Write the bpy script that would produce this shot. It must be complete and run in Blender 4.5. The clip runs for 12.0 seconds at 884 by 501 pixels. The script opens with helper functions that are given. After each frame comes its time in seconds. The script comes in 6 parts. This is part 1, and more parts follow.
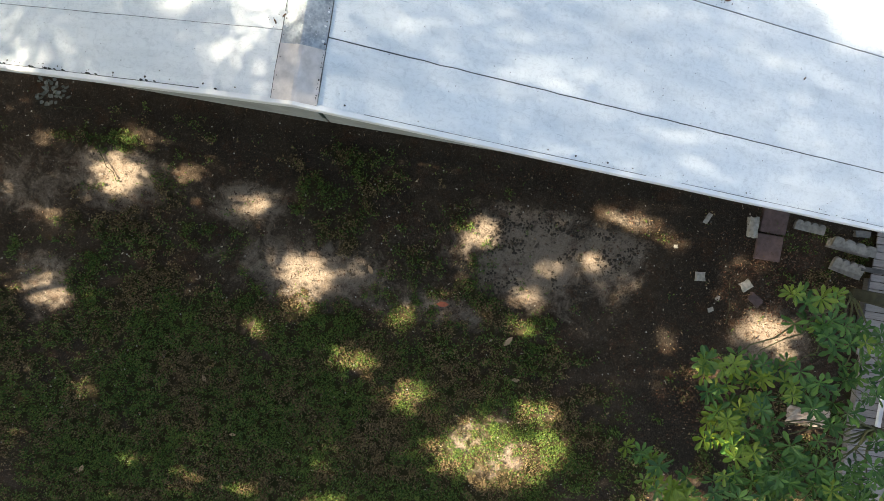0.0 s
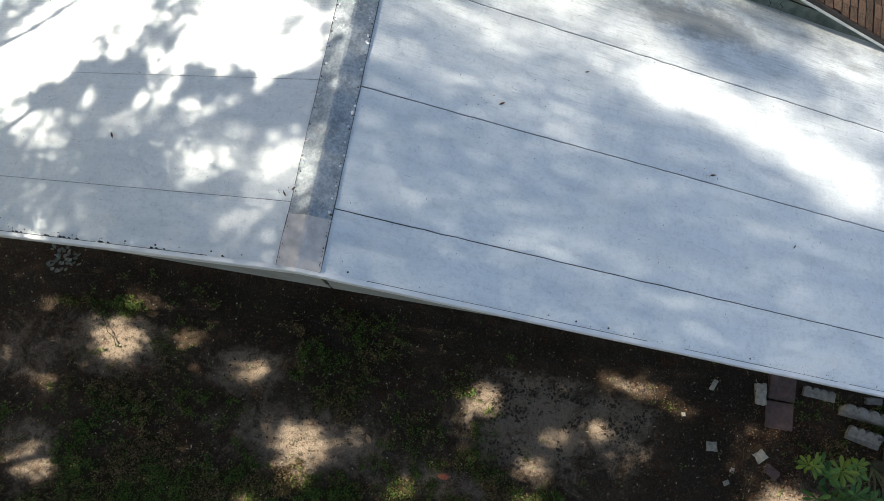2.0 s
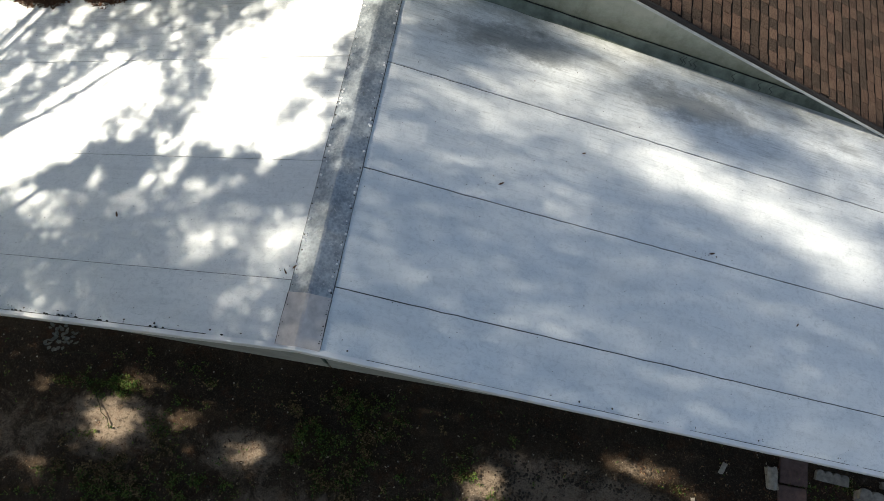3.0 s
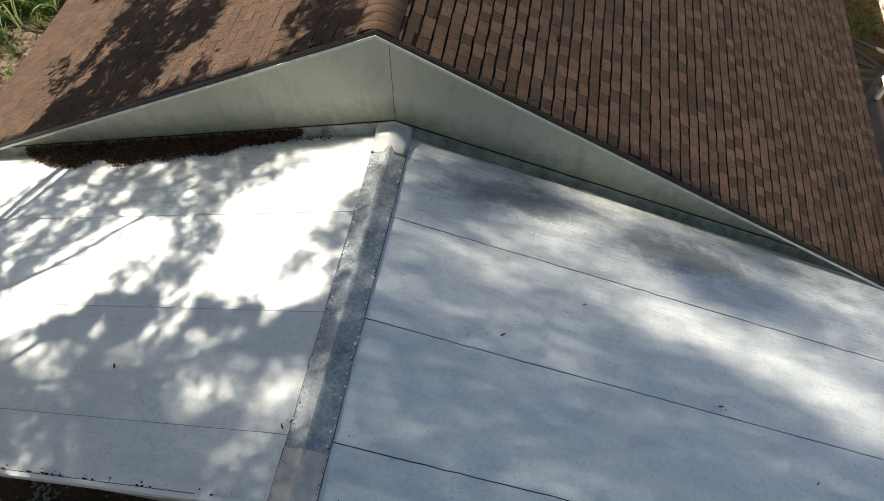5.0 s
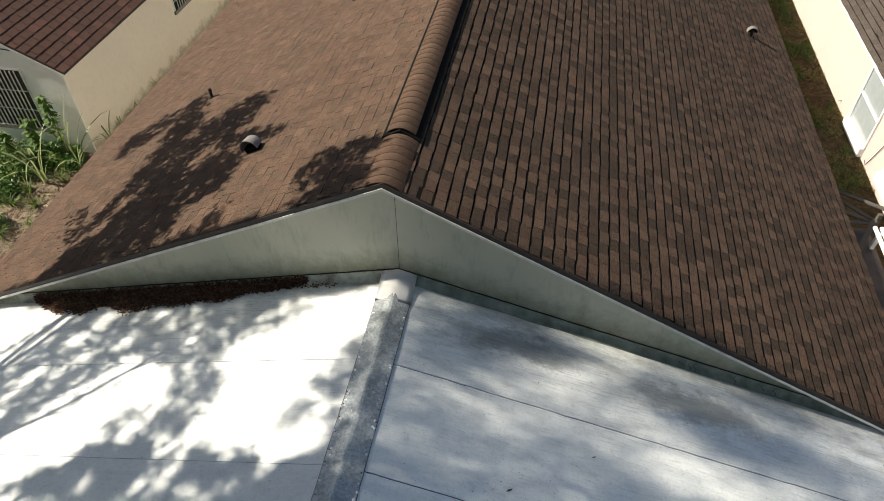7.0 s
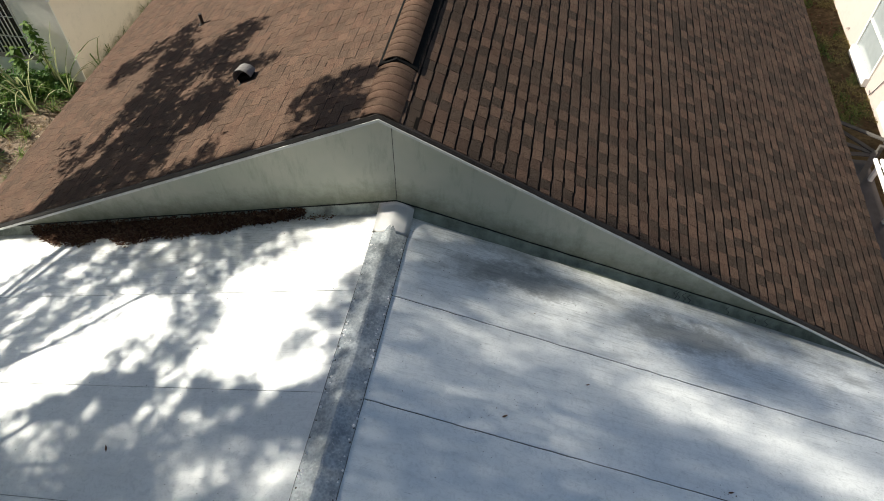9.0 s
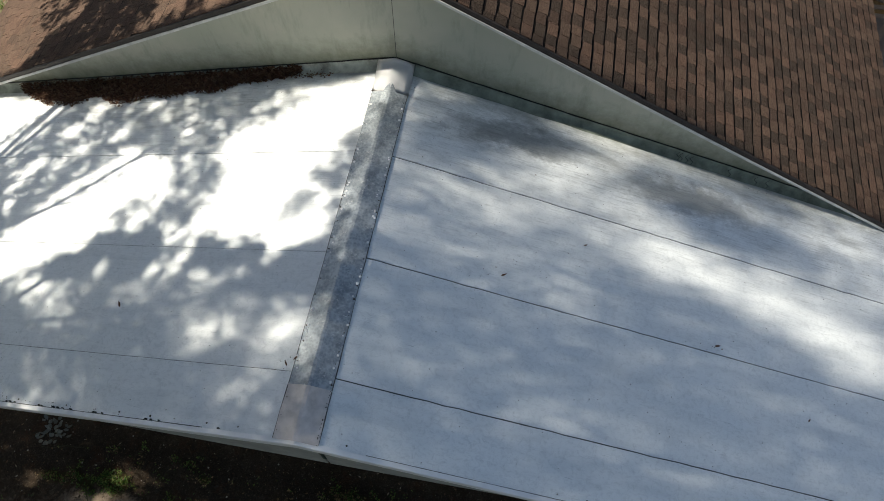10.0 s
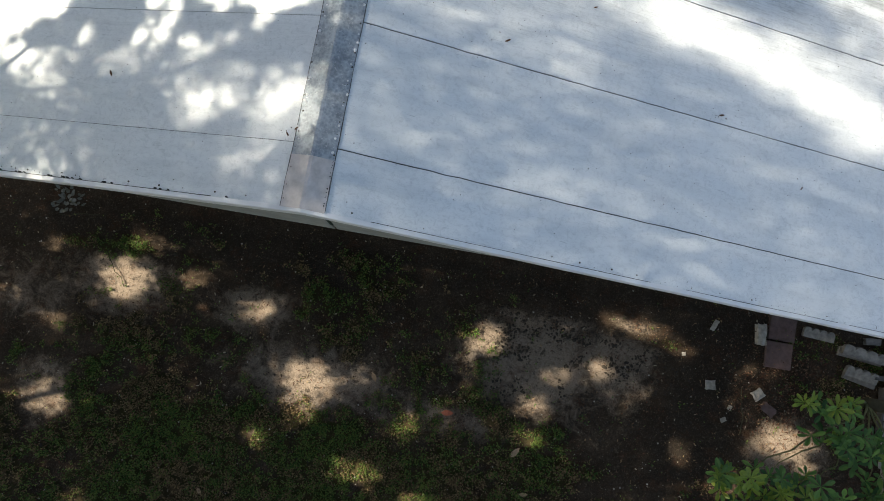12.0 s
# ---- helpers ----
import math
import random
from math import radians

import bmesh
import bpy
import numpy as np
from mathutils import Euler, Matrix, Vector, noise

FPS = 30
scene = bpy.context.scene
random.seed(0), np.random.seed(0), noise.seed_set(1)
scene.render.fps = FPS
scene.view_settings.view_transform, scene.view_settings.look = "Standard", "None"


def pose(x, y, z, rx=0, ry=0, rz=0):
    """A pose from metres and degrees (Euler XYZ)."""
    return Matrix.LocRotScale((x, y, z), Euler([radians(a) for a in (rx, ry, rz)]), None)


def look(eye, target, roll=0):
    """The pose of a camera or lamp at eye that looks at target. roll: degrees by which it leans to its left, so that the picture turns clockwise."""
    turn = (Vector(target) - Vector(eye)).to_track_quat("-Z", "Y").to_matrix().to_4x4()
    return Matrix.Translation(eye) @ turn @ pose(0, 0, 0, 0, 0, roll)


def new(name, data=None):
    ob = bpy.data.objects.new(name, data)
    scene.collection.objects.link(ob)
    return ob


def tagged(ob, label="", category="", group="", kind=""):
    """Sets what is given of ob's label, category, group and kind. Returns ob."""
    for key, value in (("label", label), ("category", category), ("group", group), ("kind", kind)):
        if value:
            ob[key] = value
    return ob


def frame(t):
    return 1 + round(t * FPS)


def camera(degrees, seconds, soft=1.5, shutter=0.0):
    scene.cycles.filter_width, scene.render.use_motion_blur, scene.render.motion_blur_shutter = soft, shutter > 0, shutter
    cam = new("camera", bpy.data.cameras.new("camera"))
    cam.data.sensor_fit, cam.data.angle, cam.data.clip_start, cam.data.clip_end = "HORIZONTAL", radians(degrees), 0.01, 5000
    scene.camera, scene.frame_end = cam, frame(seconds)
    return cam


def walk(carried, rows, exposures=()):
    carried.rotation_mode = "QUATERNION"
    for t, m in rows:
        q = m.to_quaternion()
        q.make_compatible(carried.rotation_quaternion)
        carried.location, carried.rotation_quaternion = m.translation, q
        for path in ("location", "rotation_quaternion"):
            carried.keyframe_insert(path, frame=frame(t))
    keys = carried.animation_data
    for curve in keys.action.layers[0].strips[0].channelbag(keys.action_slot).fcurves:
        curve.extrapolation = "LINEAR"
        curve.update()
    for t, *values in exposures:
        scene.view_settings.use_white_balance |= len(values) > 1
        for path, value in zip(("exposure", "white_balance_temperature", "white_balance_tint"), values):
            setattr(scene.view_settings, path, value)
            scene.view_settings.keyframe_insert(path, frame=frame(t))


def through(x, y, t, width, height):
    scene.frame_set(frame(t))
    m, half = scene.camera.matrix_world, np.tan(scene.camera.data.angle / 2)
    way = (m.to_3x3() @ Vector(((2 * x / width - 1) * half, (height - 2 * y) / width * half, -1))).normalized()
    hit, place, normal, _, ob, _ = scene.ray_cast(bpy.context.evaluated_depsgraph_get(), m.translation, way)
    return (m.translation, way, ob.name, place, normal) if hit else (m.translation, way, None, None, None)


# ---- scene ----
cam = camera(66.5, 12.0, soft=0.65)
# a hovering drone that only tilts: seconds, tilt, lean, heading
EYE = (0.0, 0.0, 9.8)
ROWS = [
    (0.0, -0.865, -0.173, 9.704),
    (0.5, 2.899, -0.131, 9.701),
    (1.0, 6.273, -0.153, 9.729),
    (1.5, 9.708, -0.116, 9.729),
    (2.0, 13.122, -0.100, 9.740),
    (2.5, 16.497, -0.098, 9.745),
    (3.0, 19.757, -0.058, 9.746),
    (3.2, 21.050, -0.048, 9.746),
    (4.8, 31.220, 0.078, 9.729),
    (5.0, 32.541, 0.086, 9.732),
    (5.5, 35.683, 0.186, 9.853),
    (6.0, 38.700, 0.286, 9.984),
    (6.5, 42.011, 0.301, 10.025),
    (7.0, 44.994, 0.246, 9.981),
    (7.2, 46.290, 0.207, 9.960),
    (8.0, 47.600, 0.140, 9.890),
    (8.8, 41.580, 0.079, 9.851),
    (9.0, 39.226, 0.080, 9.851),
    (9.5, 33.255, 0.091, 9.953),
    (10.0, 27.474, 0.074, 9.999),
    (10.5, 22.005, 0.126, 9.919),
    (11.0, 16.141, 0.138, 9.854),
    (11.5, 10.640, 0.145, 9.884),
    (12.0, 8.119, 0.226, 9.921),
]
walk(cam, [(t, pose(*EYE, a, b, c)) for t, a, b, c in ROWS],
     [(t, e, k, 7) for t, e, k in ((0.0, 2.40, 8200), (1.0, 2.0, 7700), (2.0, 1.58, 7300), (3.0, 1.15, 7400), (5.0, 0.86, 7400),
                                   (7.2, 0.80, 7500), (9.0, 0.8, 7150), (10.5, 0.88, 7200), (11.5, 1.16, 7450), (12.0, 1.53, 7600))])

# ---- daylight ----
SUN = Vector((-0.79, -0.03, 0.67)).normalized()
world = bpy.data.worlds.new("sky")
scene.world = world
world.use_nodes = True
wn = world.node_tree.nodes
sky = wn.new("ShaderNodeTexSky")
sky.sky_type = "NISHITA"
sky.sun_disc = False
sky.sun_elevation = math.asin(SUN.z)
sky.sun_rotation = math.atan2(SUN.x, SUN.y)
wn["Background"].inputs["Strength"].default_value = 0.062
world.node_tree.links.new(sky.outputs[0], wn["Background"].inputs["Color"])
sun_data = bpy.data.lights.new("sun", "SUN")
sun_data.energy, sun_data.angle, sun_data.color = 4.9, radians(0.53), (1.0, 0.965, 0.90)
sun = new("sun", sun_data)
sun.matrix_world = look(SUN * 60, (0, 0, 0))


# ---- materials ----
class Mat:
    """A principled material with a few short-hand nodes."""

    def __init__(self, name, rough=0.6, metal=0.0, spec=0.4):
        self.m = bpy.data.materials.new(name)
        self.m.use_nodes = True
        self.t = self.m.node_tree
        self.b = self.t.nodes["Principled BSDF"]
        self.b.inputs["Roughness"].default_value = rough
        self.b.inputs["Metallic"].default_value = metal
        self.b.inputs["Specular IOR Level"].default_value = spec
        self.pos = self.node("ShaderNodeNewGeometry").outputs["Position"]

    def node(self, kind):
        return self.t.nodes.new(kind)

    def link(self, a, b):
        self.t.links.new(a, b)

    def put(self, socket, v):
        if hasattr(v, "is_linked"):
            self.link(v, socket)
        else:
            socket.default_value = v

    def stretch(self, scale, where=None):
        n = self.node("ShaderNodeMapping")
        self.link(where or self.pos, n.inputs["Vector"])
        n.inputs["Scale"].default_value = scale
        return n.outputs[0]

    def noise(self, scale, detail=4.0, rough=0.6, where=None, warp=0.0):
        n = self.node("ShaderNodeTexNoise")
        self.link(where or self.pos, n.inputs["Vector"])
        n.inputs["Scale"].default_value = scale
        n.inputs["Detail"].default_value = detail
        n.inputs["Roughness"].default_value = rough
        n.inputs["Distortion"].default_value = warp
        return n.outputs["Fac"]

    def ramp(self, fac, a, b):
        """fac from a to b becomes 0 to 1"""
        n = self.node("ShaderNodeMapRange")
        self.link(fac, n.inputs["Value"])
        n.inputs["From Min"].default_value = a
        n.inputs["From Max"].default_value = b
        n.clamp = True
        return n.outputs[0]

    def math(self, op, a, b=0.0):
        n = self.node("ShaderNodeMath")
        n.operation = op
        self.put(n.inputs[0], a)
        self.put(n.inputs[1], b)
        return n.outputs[0]

    def mix(self, fac, a, b, blend="MIX"):
        n = self.node("ShaderNodeMix")
        n.data_type, n.blend_type = "RGBA", blend
        self.put(n.inputs["Factor"], fac)
        for i, v in (("A", a), ("B", b)):
            s = [q for q in n.inputs if q.name == i and q.type == "RGBA"][0]
            self.put(s, (*v, 1) if isinstance(v, tuple) and len(v) == 3 else v)
        return [q for q in n.outputs if q.type == "RGBA"][0]

    def colour(self, v):
        self.put(self.b.inputs["Base Color"], (*v, 1) if isinstance(v, tuple) else v)
        return self

    def rough(self, v):
        self.put(self.b.inputs["Roughness"], v)

    def bump(self, height, strength=0.3, distance=0.01):
        n = self.node("ShaderNodeBump")
        self.link(height, n.inputs["Height"])
        n.inputs["Strength"].default_value = strength
        n.inputs["Distance"].default_value = distance
        self.link(n.outputs[0], self.b.inputs["Normal"])

    def rnd(self, island):
        if island:
            return self.node("ShaderNodeNewGeometry").outputs["Random Per Island"]
        return self.node("ShaderNodeObjectInfo").outputs["Random"]

    def xyz(self):
        n = self.node("ShaderNodeSeparateXYZ")
        self.link(self.pos, n.inputs[0])
        return n.outputs


def plain(name, colour, rough=0.6, metal=0.0, vary=0.25, scale=18.0, bump=0.15, spec=0.4):
    m = Mat(name, rough, metal, spec)
    f = m.ramp(m.noise(scale), 0.3, 0.7)
    g = m.ramp(m.noise(scale * 0.17, 3), 0.3, 0.7)
    dark = tuple(c * (1 - vary) for c in colour)
    light = tuple(min(1, c * (1 + vary * 0.5)) for c in colour)
    c = m.mix(f, dark, light)
    c = m.mix(m.math("MULTIPLY", g, 0.35), c, dark)
    m.colour(c)
    m.bump(m.noise(scale * 6), bump, 0.004)
    return m.m


# painted aluminium of the patio panels: chalky white with dirt washed down the slope
def panel_paint():
    m = Mat("chalky white roof paint", 0.42, 0.0, 0.45)
    along = m.stretch((0.55, 3.0, 1.0))
    streak = m.ramp(m.noise(2.2, 6, 0.65, along, 0.6), 0.46, 0.74)
    mottle = m.ramp(m.noise(5.0, 7, 0.75, None, 0.8), 0.46, 0.66)
    blotch = m.ramp(m.noise(16.0, 6, 0.8, None, 1.2), 0.50, 0.62)
    broad = m.ramp(m.noise(0.55, 4, 0.6), 0.36, 0.68)
    fine = m.ramp(m.noise(30.0, 5, 0.85, m.stretch((0.4, 1.5, 1.0))), 0.52, 0.70)
    scratch = m.ramp(m.noise(9.0, 4, 0.7, m.stretch((0.25, 6.0, 1.0)), 0.4), 0.66, 0.72)
    c = m.mix(broad, (0.845, 0.87, 0.885), (0.775, 0.805, 0.825))
    c = m.mix(m.math("MULTIPLY", streak, 0.34), c, (0.46, 0.495, 0.52))
    c = m.mix(m.math("MULTIPLY", mottle, 0.42), c, (0.83, 0.855, 0.875))
    c = m.mix(m.math("MULTIPLY", blotch, 0.36), c, (0.50, 0.53, 0.55))
    c = m.mix(m.math("MULTIPLY", fine, 0.42), c, (0.47, 0.495, 0.51))
    c = m.mix(m.math("MULTIPLY", scratch, 0.55), c, (0.36, 0.39, 0.41))
    # black mould towards the house wall, in runs
    y = m.xyz()["Y"]
    near = m.ramp(y, 3.5, 4.9)
    mould = m.ramp(m.noise(2.4, 6, 0.7, m.stretch((0.6, 1.8, 1.0)), 0.2), 0.46, 0.74)
    c = m.mix(m.math("MULTIPLY", m.math("MULTIPLY", near, mould), 0.65), c, (0.17, 0.175, 0.165))
    runs = m.ramp(m.noise(11.0, 5, 0.7, m.stretch((0.16, 5.0, 1.0)), 0.15), 0.52, 0.66)
    c = m.mix(m.math("MULTIPLY", m.math("MULTIPLY", m.ramp(y, 2.4, 4.8), runs), 0.45), c, (0.24, 0.255, 0.26))
    # two long dark patches: black mildew with the crown's deepest shade painted in
    xx = m.math("ADD", m.xyz()["X"], m.math("MULTIPLY", m.math("SUBTRACT", m.noise(2.5, 5, 0.7), 0.5), 1.1))
    yy = m.math("ADD", y, m.math("MULTIPLY", m.math("SUBTRACT", m.noise(4.0, 6, 0.75, m.stretch((0.5, 1.0, 1.0))), 0.5), 0.7))
    for cx, cy, rx, ry in ((0.0, 4.72, 0.75, 0.20), (2.15, 4.62, 0.85, 0.20)):
        d = m.math("ADD", m.math("POWER", m.math("DIVIDE", m.math("SUBTRACT", xx, cx), rx), 2.0), m.math("POWER", m.math("DIVIDE", m.math("SUBTRACT", yy, cy), ry), 2.0))
        c = m.mix(m.math("MULTIPLY", m.ramp(d, 1.5, 0.2), 0.62), c, (0.11, 0.118, 0.115))
    foot = m.ramp(m.math("ADD", y, m.math("MULTIPLY", m.noise(6.0, 5, 0.75), 0.35)), 5.12, 5.36)
    c = m.mix(m.math("MULTIPLY", foot, 0.6), c, (0.25, 0.26, 0.215))
    m.colour(c)
    m.rough(m.math("ADD", 0.36, m.math("MULTIPLY", blotch, 0.25)))
    m.bump(m.noise(1.7, 3), 0.12, 0.02)
    return m.m


def galvanised():
    m = Mat("weathered galvanised sheet", 0.45, 0.35, 0.5)
    spangle = m.node("ShaderNodeTexVoronoi")
    spangle.inputs["Scale"].default_value = 34.0
    m.link(m.pos, spangle.inputs["Vector"])
    s = m.ramp(spangle.outputs["Distance"], 0.1, 0.7)
    c = m.mix(s, (0.28, 0.315, 0.345), (0.44, 0.48, 0.515))
    c = m.mix(m.ramp(m.noise(6.0, 5, 0.7), 0.45, 0.68), c, (0.18, 0.205, 0.23))
    c = m.mix(m.math("MULTIPLY", m.ramp(m.noise(38.0, 3, 0.6), 0.6, 0.7), 0.7), c, (0.62, 0.64, 0.65))
    c = m.mix(m.math("MULTIPLY", m.ramp(m.noise(16.0, 4, 0.8), 0.62, 0.72), 0.8), c, (0.11, 0.12, 0.12))
    m.colour(c)
    m.bump(m.noise(14.0), 0.2, 0.006)
    return m.m


def shingle_asphalt(name, island, dark, light, rust):
    m = Mat(name, 0.93, 0.0, 0.15)
    r = m.rnd(island)
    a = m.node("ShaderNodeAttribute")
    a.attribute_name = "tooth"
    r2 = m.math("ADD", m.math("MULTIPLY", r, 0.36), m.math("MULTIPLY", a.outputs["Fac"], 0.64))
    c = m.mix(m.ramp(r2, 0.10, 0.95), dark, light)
    odd = m.math("GREATER_THAN", m.math("FRACT", m.math("MULTIPLY", r, 7.31)), 0.70)
    c = m.mix(m.math("MULTIPLY", odd, 0.35), c, rust)
    pale = m.math("GREATER_THAN", m.math("FRACT", m.math("MULTIPLY", r, 13.7)), 0.88)
    c = m.mix(m.math("MULTIPLY", pale, 0.30), c, tuple(v * 1.7 for v in light))
    grain = m.noise(75.0, 3, 0.85)
    c = m.mix(m.ramp(grain, 0.38, 0.62), m.mix(0.55, c, (0.013, 0.009, 0.007)), m.mix(0.22, c, (0.36, 0.28, 0.22)))
    # worn, greyer runs of lost granules and algae down the slope
    worn = m.ramp(m.noise(1.6, 5, 0.65, m.stretch((0.45, 1.5, 1.0)), 0.8), 0.48, 0.72)
    c = m.mix(m.math("MULTIPLY", worn, 0.30), c, tuple(v * 1.5 for v in dark))
    m.colour(c)
    m.bump(grain, 0.6, 0.005)
    return m.m


def gable_paint():
    m = Mat("pale sage painted gable board", 0.7, 0.0, 0.3)
    broad = m.ramp(m.noise(1.1, 4), 0.35, 0.7)
    c = m.mix(broad, (0.49, 0.485, 0.41), (0.41, 0.42, 0.35))
    runs = m.ramp(m.noise(4.0, 5, 0.7, m.stretch((1.6, 1.0, 0.35))), 0.52, 0.75)
    c = m.mix(m.math("MULTIPLY", runs, 0.6), c, (0.25, 0.265, 0.205))
    # mildew above the joint with the lower roof
    s = m.xyz()
    above = m.math("SUBTRACT", s["Z"], m.math("SUBTRACT", 4.025, m.math("MULTIPLY", m.math("ABSOLUTE", m.math("ADD", s["X"], 1.44)), 0.27)))
    above = m.math("ADD", above, m.math("MULTIPLY", m.math("SUBTRACT", m.noise(5.0, 5, 0.75), 0.5), 0.55))
    c = m.mix(m.math("MULTIPLY", m.ramp(above, 0.50, 0.03), 0.9), c, (0.11, 0.12, 0.075))
    m.colour(c)
    m.bump(m.noise(60.0), 0.15, 0.003)
    return m.m


def stucco(name, a, b, size=60.0, strength=0.35, mildew=0.0):
    m = Mat(name, 0.85, 0.0, 0.2)
    c = m.mix(m.ramp(m.noise(0.9, 4), 0.3, 0.7), a, b)
    c = m.mix(m.math("MULTIPLY", m.ramp(m.noise(9.0, 5), 0.5, 0.75), 0.18), c, tuple(v * 0.6 for v in a))
    if mildew:
        z = m.math("ADD", m.xyz()["Z"], m.math("MULTIPLY", m.math("SUBTRACT", m.noise(3.5, 5, 0.75), 0.5), 0.9))
        c = m.mix(m.math("MULTIPLY", m.ramp(z, mildew, mildew * 0.25), 0.55), c, (0.20, 0.17, 0.075))
    m.colour(c)
    m.bump(m.noise(size, 4, 0.7), strength, 0.012)
    return m.m


def soil():
    """Bare grey-brown dirt, wet tracks, darker strips, dry sand, moss and thin turf mixed by the ground's own cover
    masks.
    """
    m = Mat("yard soil and thin turf", 0.95, 0.0, 0.1)
    a = m.node("ShaderNodeAttribute")
    a.attribute_name = "turf"
    turf = a.outputs["Fac"]
    b = m.node("ShaderNodeAttribute")
    b.attribute_name = "sand"
    rough = m.math("SUBTRACT", m.noise(3.6, 8, 0.8, None, 0.6), 0.5)
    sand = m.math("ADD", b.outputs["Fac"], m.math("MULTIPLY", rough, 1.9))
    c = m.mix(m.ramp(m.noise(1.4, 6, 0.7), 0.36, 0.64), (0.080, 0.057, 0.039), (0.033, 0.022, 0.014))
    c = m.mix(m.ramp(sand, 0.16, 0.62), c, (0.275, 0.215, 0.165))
    c = m.mix(m.math("MULTIPLY", m.ramp(b.outputs["Fac"], -0.1, -0.7), 0.75), c, (0.032, 0.025, 0.019))
    # rusty drifts of crumbled leaf
    c = m.mix(m.math("MULTIPLY", m.ramp(m.noise(2.7, 6, 0.8), 0.52, 0.66), 0.6), c, (0.088, 0.040, 0.021))
    # moss and crumbs in dark dots and threads
    c = m.mix(m.math("MULTIPLY", m.ramp(m.noise(9.0, 8, 0.85, None, 0.5), 0.53, 0.60), 0.75), c, (0.034, 0.026, 0.018))
    fine = m.noise(60.0, 5, 0.8)
    c = m.mix(m.math("MULTIPLY", m.ramp(fine, 0.55, 0.70), 0.5), c, m.mix(0.55, c, (0.42, 0.35, 0.27)))
    c = m.mix(m.math("MULTIPLY", m.ramp(fine, 0.46, 0.34), 0.6), c, (0.030, 0.022, 0.016))
    fleck = m.noise(24.0, 6, 0.85, None, 0.6)
    c = m.mix(m.math("MULTIPLY", m.ramp(fleck, 0.56, 0.64), 0.55), c, m.mix(0.5, c, (0.34, 0.27, 0.20)))
    c = m.mix(m.math("MULTIPLY", m.ramp(fleck, 0.45, 0.38), 0.6), c, (0.022, 0.016, 0.012))
    green = m.mix(m.ramp(m.noise(5.0, 6, 0.75), 0.38, 0.62), (0.070, 0.049, 0.023), (0.031, 0.042, 0.010))
    edge = m.math("ADD", turf, m.math("MULTIPLY", m.math("SUBTRACT", m.noise(14.0, 6, 0.85), 0.5), 1.3))
    c = m.mix(m.math("MULTIPLY", m.ramp(edge, 0.36, 0.60), 0.85), c, green)
    m.colour(c)
    m.bump(m.noise(28.0, 6, 0.8), 1.0, 0.035)
    return m.m


def leafy(name, dark, light, rough=0.45, through=0.25, bias=0.0):
    m = Mat(name, rough, 0.0, 0.45)
    c = m.mix(m.ramp(m.rnd(True), bias, 1.0), dark, light)
    c = m.mix(m.math("MULTIPLY", m.ramp(m.noise(30.0), 0.4, 0.7), 0.3), c, tuple(v * 0.5 for v in dark))
    m.colour(c)
    t = m.node("ShaderNodeBsdfTranslucent")
    m.link(c, t.inputs["Color"])
    x = m.node("ShaderNodeMixShader")
    x.inputs[0].default_value = through
    m.link(m.b.outputs[0], x.inputs[1])
    m.link(t.outputs[0], x.inputs[2])
    m.link(x.outputs[0], m.t.nodes["Material Output"].inputs["Surface"])
    return m.m


def litter(name, colours, rough=0.8):
    m = Mat(name, rough, 0.0, 0.2)
    r = m.rnd(True)
    c = m.mix(m.ramp(r, 0.0, 0.5), colours[0], colours[1])
    c = m.mix(m.ramp(r, 0.5, 1.0), c, colours[2])
    m.colour(c)
    return m.m


def timber(name, a, b, island=False):
    m = Mat(name, 0.85, 0.0, 0.2)
    g = m.noise(5.0, 5, 0.7, m.stretch((1.5, 14.0, 4.0)))
    c = m.mix(m.ramp(g, 0.35, 0.68), a, b)
    c = m.mix(m.math("MULTIPLY", m.rnd(island), 0.35), c, tuple(v * 0.6 for v in a))
    m.colour(c)
    m.bump(g, 0.4, 0.006)
    return m.m


PANEL, GALV = panel_paint(), galvanised()
PATCH = plain("weathered beige flashing patch", (0.66, 0.605, 0.585), 0.6, 0.0, 0.3, 9.0)
WHITE_METAL = plain("white painted aluminium", (0.86, 0.86, 0.875), 0.35, 0.0, 0.08, 7.0, 0.05)
BOARD_GREY = plain("dull grey-white painted board", (0.36, 0.36, 0.345), 0.6, 0.0, 0.3, 6.0)
GREY_METAL = plain("pale grey painted metal", (0.66, 0.66, 0.645), 0.5, 0.0, 0.25, 9.0)
SEALANT = plain("black seam sealant", (0.07, 0.072, 0.078), 0.7, 0.0, 0.5, 25.0)
TAR = plain("black roofing tar", (0.018, 0.018, 0.017), 0.55, 0.0, 0.4, 30.0)
DARK_TRIM = plain("dark brown drip edge", (0.035, 0.026, 0.023), 0.6, 0.0, 0.4, 20.0)
GABLE = gable_paint()
LICHEN = plain("lichened grey skylight", (0.17, 0.175, 0.155), 0.9, 0.0, 0.7, 9.0, 0.5, 0.1)
PAPER = plain("crumpled pale wrapping", (0.62, 0.47, 0.36), 0.6, 0.0, 0.3, 12.0, 0.2)
# darker copy of the mossy flashing: the right side's shade is in its colour
FLASH_SHADED = plain("shaded mossy flashing", (0.235, 0.27, 0.225), 0.8, 0.0, 0.6, 5.0, 0.3)
FLASH = plain("mossy grey flashing", (0.40, 0.42, 0.365), 0.7, 0.0, 0.62, 5.0, 0.3)
RUST = plain("rusty screw heads", (0.10, 0.085, 0.075), 0.7, 0.4, 0.5, 90.0)
VENT = plain("dull weathered vent metal", (0.25, 0.235, 0.225), 0.6, 0.2, 0.35, 25.0)
GREEN_POST = plain("dark green painted steel", (0.02, 0.045, 0.038), 0.5, 0.0, 0.3, 20.0)
